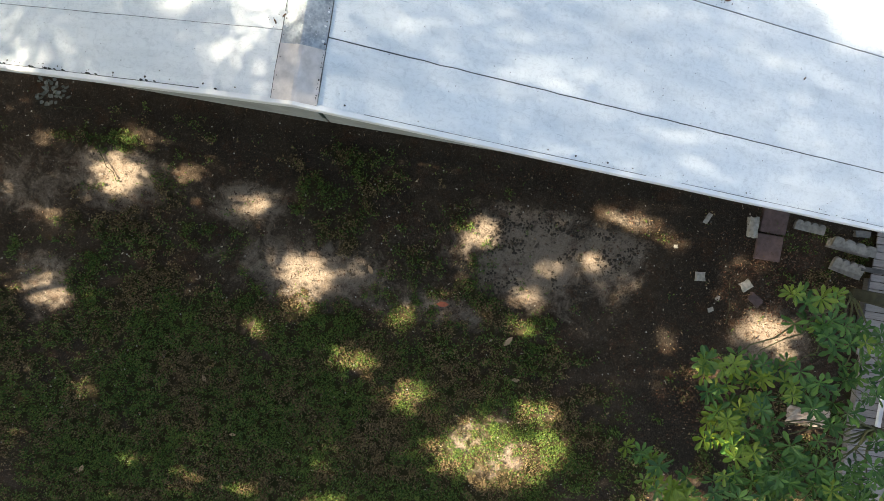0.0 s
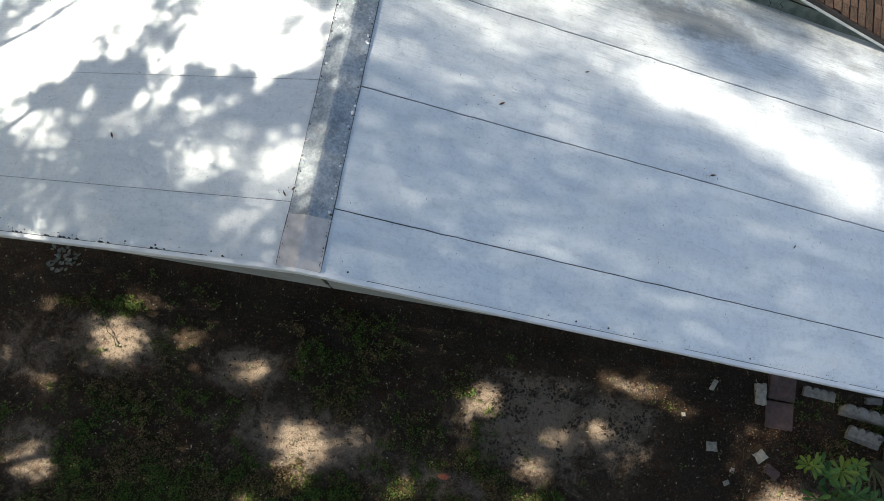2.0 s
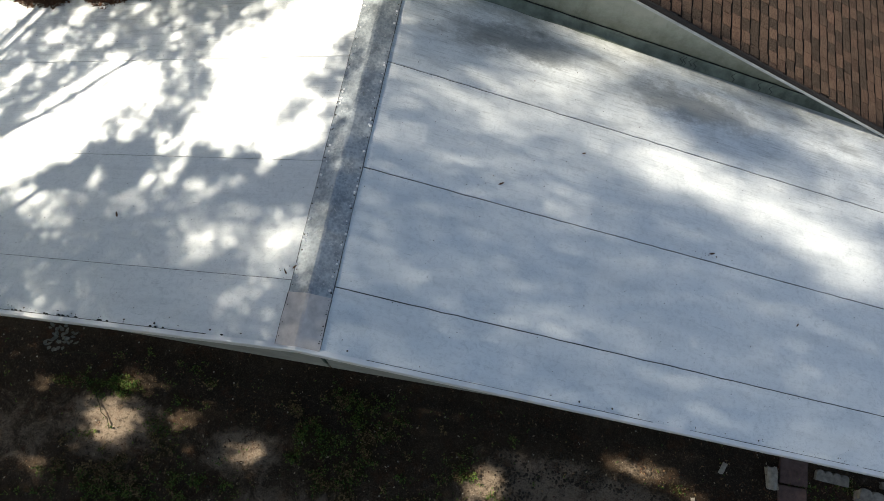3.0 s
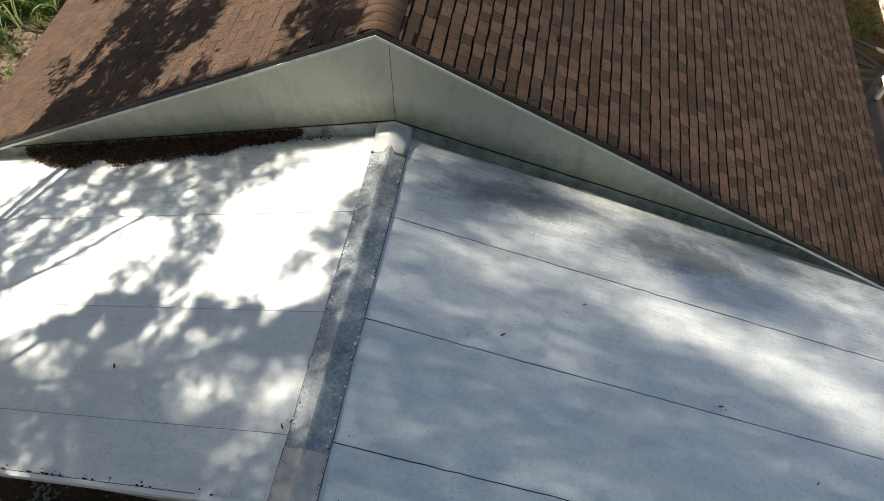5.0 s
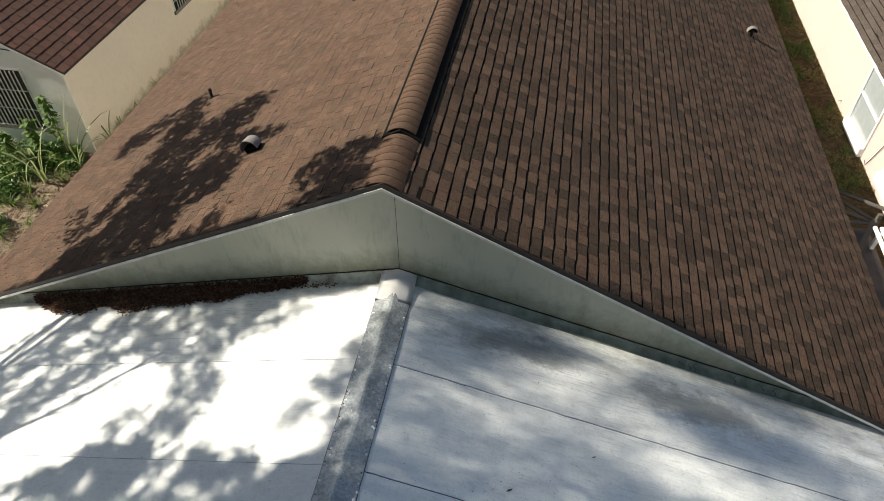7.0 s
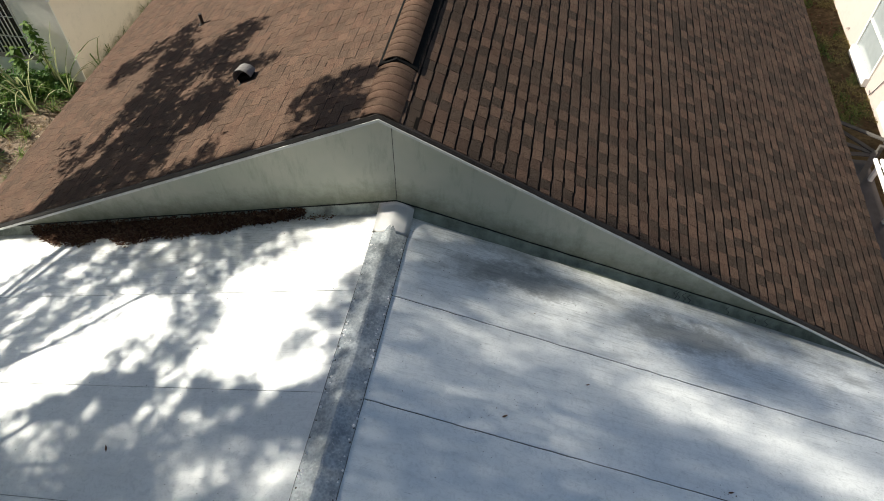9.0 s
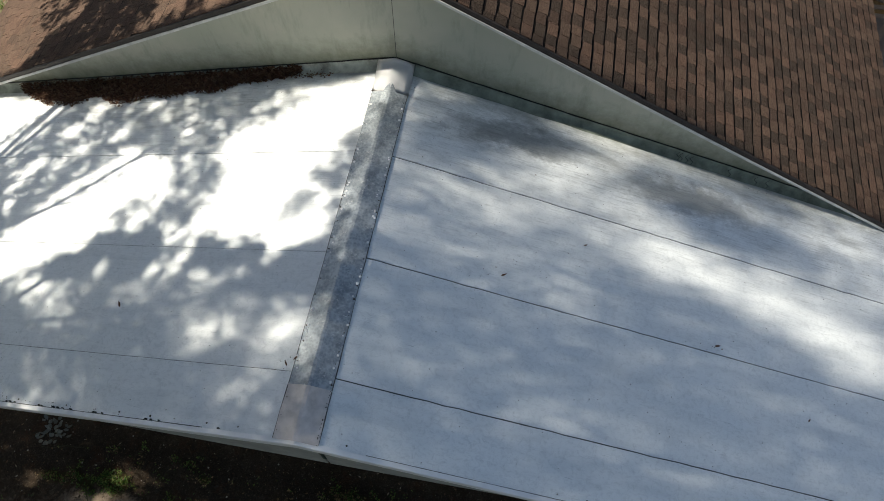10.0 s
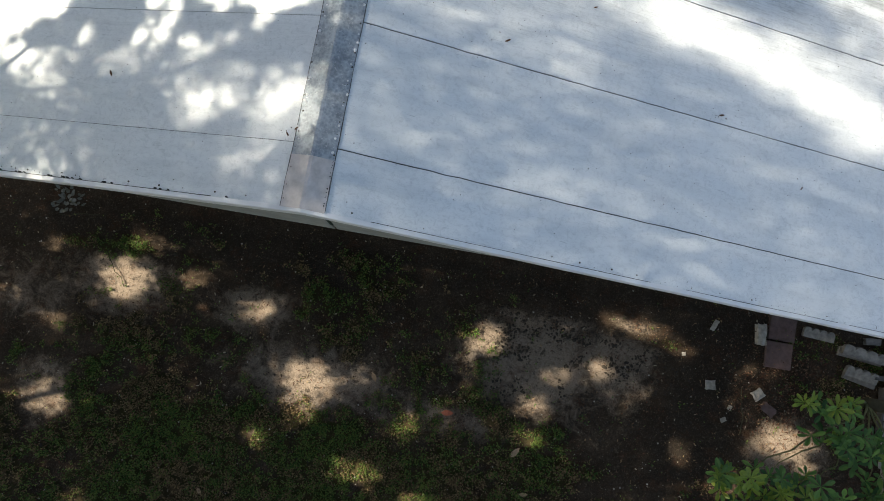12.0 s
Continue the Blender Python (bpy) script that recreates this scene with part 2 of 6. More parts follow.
SHINGLE_ONE = shingle_asphalt("brown asphalt shingle", False, (0.0185, 0.0094, 0.0062), (0.093, 0.0505, 0.0348), (0.086, 0.035, 0.0225))
SHINGLE_ALL = shingle_asphalt("brown asphalt shingles", True, (0.0185, 0.0094, 0.0062), (0.093, 0.0505, 0.0348), (0.086, 0.035, 0.0225))
SHINGLE_GREY = shingle_asphalt("grey-brown asphalt shingles", True, (0.050, 0.043, 0.041), (0.088, 0.075, 0.070), (0.062, 0.050, 0.045))
TILE_RED = shingle_asphalt("dark red-brown roof tiles", True, (0.080, 0.034, 0.029), (0.145, 0.060, 0.050), (0.115, 0.040, 0.032))
# black line along each course: shade below the butt edges put into colour
COURSE_SHADE = plain("black painted shade between shingle courses", (0.009, 0.007, 0.006), 0.9, 0.0, 0.4, 60.0, 0.3, 0.1)
UNDERLAY = plain("black roofing felt", (0.03, 0.023, 0.02), 0.95, 0.0, 0.3, 25.0)
BLACK = plain("black plastic vent", (0.01, 0.01, 0.01), 0.9, 0.0, 0.3, 40.0, 0.15, 0.05)
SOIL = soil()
CRUMB = plain("dark soil crumbs", (0.060, 0.045, 0.032), 0.95, 0.0, 0.5, 40.0)
PASSAGE_SOIL = plain("rusty brown passage soil", (0.095, 0.068, 0.036), 0.95, 0.0, 0.6, 9.0, 0.6, 0.1)
STUCCO_L = stucco("cream stucco with mildewed foot", (0.85, 0.76, 0.655), (0.81, 0.725, 0.62), 55.0, 0.3, 0.34)
STUCCO_LR = stucco("rough grey-white stucco", (0.85, 0.83, 0.78), (0.74, 0.725, 0.68), 22.0, 1.0)
STUCCO_R = stucco("peach stucco", (0.56, 0.475, 0.45), (0.52, 0.445, 0.425), 70.0, 0.2)
STUCCO_H = stucco("cream house stucco", (0.60, 0.58, 0.50), (0.54, 0.52, 0.45), 60.0, 0.3)
CONCRETE = plain("weathered grey concrete", (0.27, 0.245, 0.215), 0.9, 0.0, 0.45, 14.0, 0.5)
PALE_STONE = plain("broken pale stone", (0.40, 0.365, 0.315), 0.9, 0.0, 0.4, 20.0, 0.5)
PAVER = plain("dull red concrete paver", (0.155, 0.10, 0.09), 0.9, 0.0, 0.4, 12.0, 0.5)
DECK = timber("weathered grey boards", (0.36, 0.32, 0.30), (0.24, 0.21, 0.195))
BARK = plain("mossy brown bark", (0.06, 0.054, 0.028), 0.95, 0.0, 0.5, 9.0, 1.0)
TWIG = plain("pale green twig bark", (0.12, 0.125, 0.055), 0.8, 0.0, 0.3, 30.0)
SHRUB_LEAF = leafy("glossy green shrub leaves", (0.018, 0.078, 0.014), (0.11, 0.225, 0.038), 0.48, 0.25)
SHRUB_YOUNG = leafy("yellow-green young shrub leaves", (0.11, 0.19, 0.014), (0.21, 0.275, 0.03), 0.4, 0.25)
TREE_LEAF = leafy("oak leaves", (0.06, 0.095, 0.018), (0.12, 0.16, 0.03), 0.5, 0.3)
BUSH_LEAF = leafy("bright bush leaves", (0.045, 0.115, 0.014), (0.13, 0.22, 0.032), 0.7, 0.3)
BLADE = leafy("cane blades", (0.10, 0.17, 0.035), (0.44, 0.45, 0.25), 0.5, 0.3)
TURF = leafy("short turf and clover", (0.034, 0.088, 0.010), (0.175, 0.225, 0.045), 0.7, 0.2, 0.15)
THATCH = leafy("dead grass and moss", (0.095, 0.060, 0.026), (0.30, 0.21, 0.105), 0.8, 0.1, 0.25)
HAY = leafy("dry yellow-brown grass", (0.10, 0.085, 0.025), (0.30, 0.245, 0.09), 0.8, 0.1, 0.1)
LITTER = litter("fallen leaves", ((0.30, 0.20, 0.11), (0.13, 0.075, 0.045), (0.42, 0.36, 0.27)))
LITTER_RED = litter("heaped brown oak leaves", ((0.045, 0.018, 0.012), (0.10, 0.045, 0.025), (0.19, 0.12, 0.075)))
SILVER = leafy("silvery grey leaves", (0.10, 0.11, 0.10), (0.22, 0.23, 0.21), 0.6, 0.15)
TARP = plain("black plastic sheet", (0.030, 0.031, 0.042), 0.5, 0.0, 0.4, 6.0, 0.3)
RED_PAINT = plain("red painted metal", (0.35, 0.02, 0.025), 0.45, 0.0, 0.2, 20.0)
WEATHERED = timber("silvered fence timber", (0.12, 0.112, 0.105), (0.06, 0.055, 0.052))
WHITE_FRAME = plain("white window frame", (0.80, 0.80, 0.80), 0.4, 0.0, 0.08, 20.0, 0.05)
GLASS = plain("window glass", (0.32, 0.36, 0.38), 0.08, 0.0, 0.1, 4.0, 0.0, 0.6)
BLIND = plain("dark window behind bars", (0.02, 0.024, 0.026), 0.12, 0.0, 0.3, 10.0, 0.0, 0.6)


# ---- building helpers ----
def mesh_of(name, verts, faces, mat, smooth=False):
    me = bpy.data.meshes.new(name)
    me.from_pydata(verts, [], faces)
    me.materials.append(mat)
    if smooth:
        me.polygons.foreach_set("use_smooth", [True] * len(me.polygons))
    me.update()
    return me


def raw(name, verts, faces, mat, parent=None, label="", kind="", smooth=False):
    ob = new(name, mesh_of(name, verts, faces, mat, smooth))
    ob.parent = parent
    return tagged(ob, label, kind=kind)


def part(name, bm, mat, parent=None, label="", kind="", smooth=False):
    me = bpy.data.meshes.new(name)
    bm.normal_update()
    bm.to_mesh(me)
    bm.free()
    me.materials.append(mat)
    if smooth:
        me.polygons.foreach_set("use_smooth", [True] * len(me.polygons))
    ob = new(name, me)
    ob.parent = parent
    return tagged(ob, label, kind=kind)


def thing(name, label, category, group="", kind="", at=(0, 0, 0)):
    ob = new(name)
    ob.location = at
    return tagged(ob, label, category, group, kind)


def add_box(bm, lo, hi, bevel=0.0):
    r = bmesh.ops.create_cube(bm, size=1.0)
    c = [(a + b) / 2 for a, b in zip(lo, hi)]
    for v in r["verts"]:
        v.co = Vector([c[i] + v.co[i] * (hi[i] - lo[i]) for i in range(3)])
    if bevel:
        es = list({e for v in r["verts"] for e in v.link_edges})
        bmesh.ops.bevel(bm, geom=es, offset=bevel, segments=1, affect="EDGES")
    return r["verts"]


def box(lo, hi, bevel=0.0):
    bm = bmesh.new()
    add_box(bm, lo, hi, bevel)
    return bm


def prism(outline, along, lo, hi, bevel=0.0):
    """A closed outline of (a, b) pairs, pushed along one axis from lo to hi."""
    bm = bmesh.new()
    place = {"x": lambda a, b, c: (c, a, b), "y": lambda a, b, c: (a, c, b), "z": lambda a, b, c: (a, b, c)}[along]
    n = len(outline)
    v0 = [bm.verts.new(place(a, b, lo)) for a, b in outline]
    v1 = [bm.verts.new(place(a, b, hi)) for a, b in outline]
    bm.faces.new(v0)
    bm.faces.new(v1[::-1])
    for i in range(n):
        j = (i + 1) % n
        bm.faces.new((v0[j], v0[i], v1[i], v1[j]))
    bmesh.ops.recalc_face_normals(bm, faces=bm.faces)
    if bevel:
        bmesh.ops.bevel(bm, geom=list(bm.edges), offset=bevel, segments=1, affect="EDGES")
    return bm


def tube(points, radii, sides=7, bm=None):
    """A round limb through the points."""
    bm = bm or bmesh.new()
    pts = [Vector(p) for p in points]
    rings = []
    for i, p in enumerate(pts):
        d = (pts[min(i + 1, len(pts) - 1)] - pts[max(i - 1, 0)]).normalized()
        q = d.to_track_quat("Z", "Y")
        rings.append([bm.verts.new(p + q @ Vector((math.cos(a) * radii[i], math.sin(a) * radii[i], 0)))
                      for a in [k * 2 * math.pi / sides for k in range(sides)]])
    for a, b in zip(rings, rings[1:]):
        for k in range(sides):
            bm.faces.new((a[k], a[(k + 1) % sides], b[(k + 1) % sides], b[k]))
    bm.faces.new(rings[0][::-1])
    bm.faces.new(rings[-1])
    return bm


def bent(a, b, sag, n=6, rng=random):
    """Points of a limb from a to b with a bow and some wander."""
    a, b = Vector(a), Vector(b)
    w = (b - a).length * 0.05
    out = []
    for i in range(n + 1):
        t = i / n
        p = a.lerp(b, t) + Vector((0, 0, sag)) * math.sin(math.pi * t)
        if 0 < i < n:
            p += Vector((rng.uniform(-w, w), rng.uniform(-w, w), rng.uniform(-w, w)))
        out.append(p)
    return out


# ---- ground: one sheet to the horizon ----
def turf_cover(x, y):
    """How much low green covers the soil here: 0 bare, 1 full."""
    n = noise.noise(Vector((x * 0.55 + 3.1, y * 0.75, 0.0))) * 0.45 + noise.noise(Vector((x * 5.0, y * 6.0, 1.0))) * 0.42 + noise.noise(Vector((x * 1.9, y * 2.5, 4.0))) * 0.52 + noise.noise(Vector((x * 11, y * 12, 6.0))) * 0.2
    base = 0.56 - 0.15 * (max(y, -3.0) + 1.0) - 0.45 * max(0.0, sand_cover(x, y))
    base -= 0.55 * math.exp(-((x - 3.9) / 1.5) ** 2)              # trodden strip beside the shrub
    base -= 0.42 * math.exp(-((x - 1.6) / 1.2) ** 2 - ((y + 0.2) / 0.75) ** 2)
    base -= 0.45 * math.exp(-((x + 6.6) / 1.2) ** 2)
    base -= 0.35 * math.exp(-((x + 1.2) / 1.0) ** 2 - ((y + 0.8) / 0.5) ** 2)
    base += 0.22 * math.exp(-((x + 0.5) / 2.6) ** 2 - ((y + 3.0) / 1.3) ** 2)
    if y > 1.0:
        base -= min(0.6, (y - 1.0) * 1.2) if y < 5.0 and -9 < x < 6 else 0.0
    return max(0.0, min(1.0, base + n))


def sand_cover(x, y):
    """Paler, drier sand above 0; below it wet trodden soil and darker ground along the patio and yard edges."""
    t = 0.0
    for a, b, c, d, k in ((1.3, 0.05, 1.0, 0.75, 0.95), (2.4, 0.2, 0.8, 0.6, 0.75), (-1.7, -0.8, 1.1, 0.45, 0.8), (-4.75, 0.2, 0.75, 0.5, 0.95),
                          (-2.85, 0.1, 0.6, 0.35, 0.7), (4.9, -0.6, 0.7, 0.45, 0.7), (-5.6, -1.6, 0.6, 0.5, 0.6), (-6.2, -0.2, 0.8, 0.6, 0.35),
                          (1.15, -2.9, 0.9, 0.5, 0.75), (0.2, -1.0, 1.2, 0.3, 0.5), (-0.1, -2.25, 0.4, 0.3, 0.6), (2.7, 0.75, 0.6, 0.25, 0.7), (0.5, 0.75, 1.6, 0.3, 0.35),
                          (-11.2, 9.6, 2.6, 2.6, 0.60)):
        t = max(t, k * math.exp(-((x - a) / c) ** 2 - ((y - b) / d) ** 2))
    dark_soil = 0.0
    for a, b, c, d in ((3.75, -0.9, 0.7, 1.6), (3.4, 0.9, 1.3, 0.4), (-6.5, -2.6, 0.7, 1.2), (-3.4, 0.85, 3.6, 0.42), (0.2, 1.0, 2.5, 0.28), (3.9, -2.7, 0.9, 0.8)):
        dark_soil = max(dark_soil, math.exp(-((x - a) / c) ** 4 - ((y - b) / d) ** 4))
    return t - 0.9 * dark_soil * (1 - t)


def steps(dense_lo, dense_hi, pitch, far):
    inner = list(np.arange(dense_lo, dense_hi, pitch))
    outer = [1, 2, 3, 4, 5, 6.5, 8, 10, 13, 16, 30, 60, 120, 240, far]
    return [dense_lo - o for o in outer[::-1]] + inner + [dense_hi + o for o in [0] + outer]


def build_ground():
    xs, ys = steps(-8.0, 7.0, 0.07, 500), steps(-5.2, 1.5, 0.07, 500)
    verts = []
    for y in ys:
        for x in xs:
            near = -8.5 < x < 7.5 and -5.5 < y < 2
            verts.append((x, y, noise.noise(Vector((x * 0.8, y * 0.8, 2.0))) * 0.025 + noise.noise(Vector((x * 5, y * 5, 7.0))) * 0.008 if near else 0.0))
    w = len(xs)
    faces = [(j * w + i, j * w + i + 1, (j + 1) * w + i + 1, (j + 1) * w + i) for j in range(len(ys) - 1) for i in range(w - 1)]
    ob = raw("ground", verts, faces, SOIL, kind="structure", label="shaded grey-brown dirt yard with patchy thin turf", smooth=True)
    at = ob.data.attributes.new("turf", "FLOAT", "POINT")
    at.data.foreach_set("value", [turf_cover(v[0], v[1]) for v in verts])
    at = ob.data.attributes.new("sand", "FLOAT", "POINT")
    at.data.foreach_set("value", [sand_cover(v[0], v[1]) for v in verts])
    return ob


build_ground()

# ---- patio cover: low gable of painted panels ----
RX, RZ, SLOPE = -1.44, 4.025, 0.27
Y0, Y1 = 0.966, 5.19
LEFT, RIGHT = -7.75, 5.5
patio = thing("patio_cover", "white painted metal patio roof with a low ridge and galvanised cap", "patio roof")


def roof_z(x):
    return RZ - SLOPE * abs(x - RX)


def slab(x0, x1, y0, y1, thick, lift=0.0, cuts=48):
    """A slightly uneven sheet lying on one slope."""
    bm = bmesh.new()
    tops, bots = [], []
    for i in range(cuts + 1):
        x = x0 + (x1 - x0) * i / cuts
        row, low = [], []
        for j in range(4):
            y = y0 + (y1 - y0) * j / 3
            if thick > 0.05 and j in (0, 3) and Y0 + 0.1 < y < Y1 - 0.1:
                y += (0.0085 if x1 > 0 else 0.003) * noise.noise(Vector((x * 6, y * 9, 5.0))) + 0.003 * noise.noise(Vector((x * 17, y * 9, 9.0)))
            z = roof_z(x) + lift + 0.004 * noise.noise(Vector((x * 0.9, y * 1.3, 1.0))) - (0.003 if j in (0, 3) else 0)
            row.append(bm.verts.new((x, y, z)))
            low.append(bm.verts.new((x, y, z - thick)))
        tops.append(row)
        bots.append(low)
    for i in range(cuts):
        for j in range(3):
            bm.faces.new((tops[i][j], tops[i + 1][j], tops[i + 1][j + 1], tops[i][j + 1]))
            bm.faces.new((bots[i][j], bots[i][j + 1], bots[i + 1][j + 1], bots[i + 1][j]))
        bm.faces.new((tops[i][0], bots[i][0], bots[i + 1][0], tops[i + 1][0]))
        bm.faces.new((tops[i][3], tops[i + 1][3], bots[i + 1][3], bots[i][3]))
    for k in (0, -1):
        for j in range(3):
            bm.faces.new((tops[k][j], tops[k][j + 1], bots[k][j + 1], bots[k][j]))
    bmesh.ops.recalc_face_normals(bm, faces=bm.faces)
    return bm


SEAMS = (Y0, 1.559, 2.779, 3.999, Y1)
for x0, x1 in ((LEFT, RX - 0.02), (RX + 0.02, RIGHT)):
    wide = 0.0058 if x1 > 0 else 0.0030
    for a, b in zip(SEAMS, SEAMS[1:]):
        part("roof_panel", slab(x0, x1, a + wide, b - wide, 0.075), PANEL, patio, "chalky white roof panel with grey dirt streaks")
    for s in SEAMS[1:-1]:
        part("seam_sealant", slab(x0, x1, s - 0.02, s + 0.02, 0.02, -0.012), SEALANT, patio, "black sealant in the panel joint")


def cap_strip(y0, y1, half, lift, rng):
    """A folded sheet over the ridge."""
    prof = [(-half, -0.004), (-half, 0.0), (-half * 0.5, 0.002), (-0.015, 0.008), (0.015, 0.008), (half * 0.5, 0.002), (half, 0.0), (half, -0.004)]
    bm = bmesh.new()
    n = max(2, int((y1 - y0) / 0.2))
    rows = []
    for j in range(n + 1):
        y = y0 + (y1 - y0) * j / n
        rows.append([bm.verts.new((RX + a + rng.uniform(-0.003, 0.003), y, roof_z(RX + a) + lift + b + rng.uniform(-0.0015, 0.0015))) for a, b in prof])
    for r, q in zip(rows, rows[1:]):
        for k in range(len(prof) - 1):
            bm.faces.new((r[k], r[k + 1], q[k + 1], q[k]))
    return bm


rng = random.Random(4)
part("ridge_cap", cap_strip(1.40, 3.35, 0.196, 0.012, rng), GALV, patio, "mottled blue-grey galvanised ridge cap")
part("ridge_cap", cap_strip(3.30, 5.185, 0.196, 0.016, rng), GALV, patio, "mottled blue-grey galvanised ridge cap")
bm = bmesh.new()
curl = []
for j in range(9):
    k = j / 8
    y, up = 4.80 + 0.385 * k, 0.0195 + 0.085 * k ** 2.5
    curl.append([bm.verts.new((RX + a, y, roof_z(RX + a) + up + 0.010 * (1 - (a / 0.21) ** 2) * k)) for a in (-0.21, -0.14, -0.07, 0.0, 0.07, 0.14, 0.21)])
for r, q in zip(curl, curl[1:]):
    for k in range(6):
        bm.faces.new((r[k], r[k + 1], q[k + 1], q[k]))
bmesh.ops.solidify(bm, geom=list(bm.faces), thickness=0.006)
part("cap_end", bm, WHITE_METAL, patio, "chalky white cap end curling up the wall", smooth=True)
part("cap_patch", cap_strip(Y0 - 0.01, 1.44, 0.199, 0.021, rng), PATCH, patio, "beige patch plate on the ridge end")


def screws(spots, r, name, mat, parent, label):
    sizes = random.Random(3)
    verts, faces = [], []
    for x, y, z in spots:
        b = len(verts)
        q = r * sizes.uniform(0.45, 1.0)
        verts.append((x, y, z + q * 0.7))
        for k in range(6):
            a = k * math.pi / 3
            verts.append((x + math.cos(a) * q, y + math.sin(a) * q, z))
        faces += [(b, b + 1 + k, b + 1 + (k + 1) % 6) for k in range(6)]
    return raw(name, verts, faces, mat, parent, label, "stuff")


spots = []
y = 1.02
while y < 5.1:
    for sx in (-1, 1):
        spots.append((RX + sx * (0.178 + rng.uniform(-0.008, 0.008)), y + rng.uniform(-0.03, 0.03), roof_z(RX + 0.178) + (0.021 if y < 1.42 else 0.014)))
    y += 0.16
for x in np.arange(LEFT + 0.2, RIGHT, 0.31):
    spots.append((x + rng.uniform(-0.05, 0.05), Y0 + 0.05, roof_z(x) + 0.001))
dabs = []
for _ in range(70):
    y, sx = rng.uniform(1.5, 4.8), rng.choice((-1, 1))
    dabs.append((RX + sx * (0.165 + rng.gauss(0, 0.018)), y, roof_z(RX + 0.165) + 0.0145))
screws(dabs, 0.016, "sealant_dab", WHITE_METAL, patio, "pale dabs of sealant over the cap's screws")
screws(spots, 0.011, "roof_screw", RUST, patio, "small dark screw heads along cap and edge")

# specks, sealant dabs and small rubbish on the panels
spots = []
for _ in range(520):
    x, y = rng.uniform(-7.5, 5.4), rng.uniform(Y0 + 0.03, 5.1)
    spots.append((x, y, roof_z(x) + 0.0))
for x0, y0, n, sx, sy in ((-1.72, 1.63, 9, 0.06, 0.03), (2.5, 2.84, 14, 0.12, 0.04), (-4.2, 1.0, 26, 0.7, 0.02), (2.6, 1.0, 24, 0.9, 0.02), (2.9, 5.05, 20, 0.2, 0.05), (0.3, 3.2, 10, 0.2, 0.03)):
    for _ in range(n):
        x = x0 + rng.gauss(0, sx)
        spots.append((x, max(Y0 + 0.01, y0 + rng.gauss(0, sy)), roof_z(x) + 0.001))
for _ in range(26):
    x = RX + 0.186 + rng.gauss(0, 0.006)
    spots.append((x, rng.choice((1.38, 1.30, 1.12, 1.02)) + rng.gauss(0, 0.03), roof_z(x) + 0.022))
screws(spots, 0.0055, "roof_speck", TAR, patio, "black specks and dabs of old sealant")

part("edge_dirt", slab(LEFT, RX - 0.9, Y0 + 0.005, Y0 + 0.013, 0.012, 0.0045, 30), SEALANT, patio, "dark dirt line behind the edge trim")
for a, b in ((RX + 0.6, 1.9), (2.3, 4.1), (4.25, RIGHT)):
    part("edge_dirt", slab(a, b, Y0 + 0.005, Y0 + 0.011, 0.012, 0.0045, 20), SEALANT, patio, "thin dark dirt line behind the edge trim")
# lumps of sealant and rotted leaf along that edge
clod = random.Random(14)
for _ in range(34):
    x = RX - 0.5 - 5.6 * clod.random() ** 0.8
    r = clod.uniform(0.005, 0.013)
    q = roof_z(x)
    part("sealant_lump", prism([(x + math.cos(k) * r * clod.uniform(0.7, 1.5), Y0 + 0.018 + math.sin(k) * r * 0.7) for k in range(6)], "z", q - 0.01, q + clod.uniform(0.012, 0.026)), TAR, patio)
# dark lap lines down both sides of cap and patch
for sx in (-1, 1):
    for a, b, lift, w in ((Y0 - 0.004, 1.43, 0.020, 0.010), (1.44, 3.3, 0.0115, 0.005), (3.3, 4.9, 0.015, 0.004)):
        n = int((b - a) / 0.11)
        bm = bmesh.new()
        lap = []
        for j in range(n + 1):
            y = a + (b - a) * j / n
            x = RX + sx * (0.198 + clod.uniform(-0.002, 0.002))
            d = w * clod.uniform(0.4, 1.3)
            lap.append([bm.verts.new((x - d / 2, y, roof_z(x) + lift + 0.002)), bm.verts.new((x + d / 2, y, roof_z(x) + lift + 0.002)), bm.verts.new((x + d / 2, y, roof_z(x) - 0.004)), bm.verts.new((x - d / 2, y, roof_z(x) - 0.004))])
        for r, q in zip(lap, lap[1:]):
            for k in range(4):
                bm.faces.new((r[k], r[(k + 1) % 4], q[(k + 1) % 4], q[k]))
        part("lap_line", bm, SEALANT, patio, "dark dirty lap line beside the cap")

# bright folded edge along the open end, flat gable board below it
for x0, x1 in ((LEFT, RX), (RX, RIGHT)):
    bm = bmesh.new()
    prof = [(Y0 + 0.006, 0.004), (Y0 + 0.004, 0.012), (Y0 - 0.036, 0.012), (Y0 - 0.042, 0.004), (Y0 - 0.042, -0.10), (Y0 - 0.036, -0.105), (Y0 - 0.034, -0.02), (Y0 - 0.002, -0.004)]
    n = 24
    rows = []
    for i in range(n + 1):
        x = x0 + (x1 - x0) * i / n
        w = 0.003 * noise.noise(Vector((x * 1.5, 0, 3)))
        rows.append([bm.verts.new((x, a + w, roof_z(x) + b + w)) for a, b in prof])
    for r, q in zip(rows, rows[1:]):
        for k in range(len(prof)):
            k2 = (k + 1) % len(prof)
            bm.faces.new((r[k], r[k2], q[k2], q[k]))
    for r in (rows[0], rows[-1]):
        bm.faces.new(r)
    bmesh.ops.recalc_face_normals(bm, faces=bm.faces)
    part("edge_trim", bm, WHITE_METAL, patio, "bright white folded edge trim")
GB = 3.33
reach = (RZ - 0.08 - GB) / SLOPE
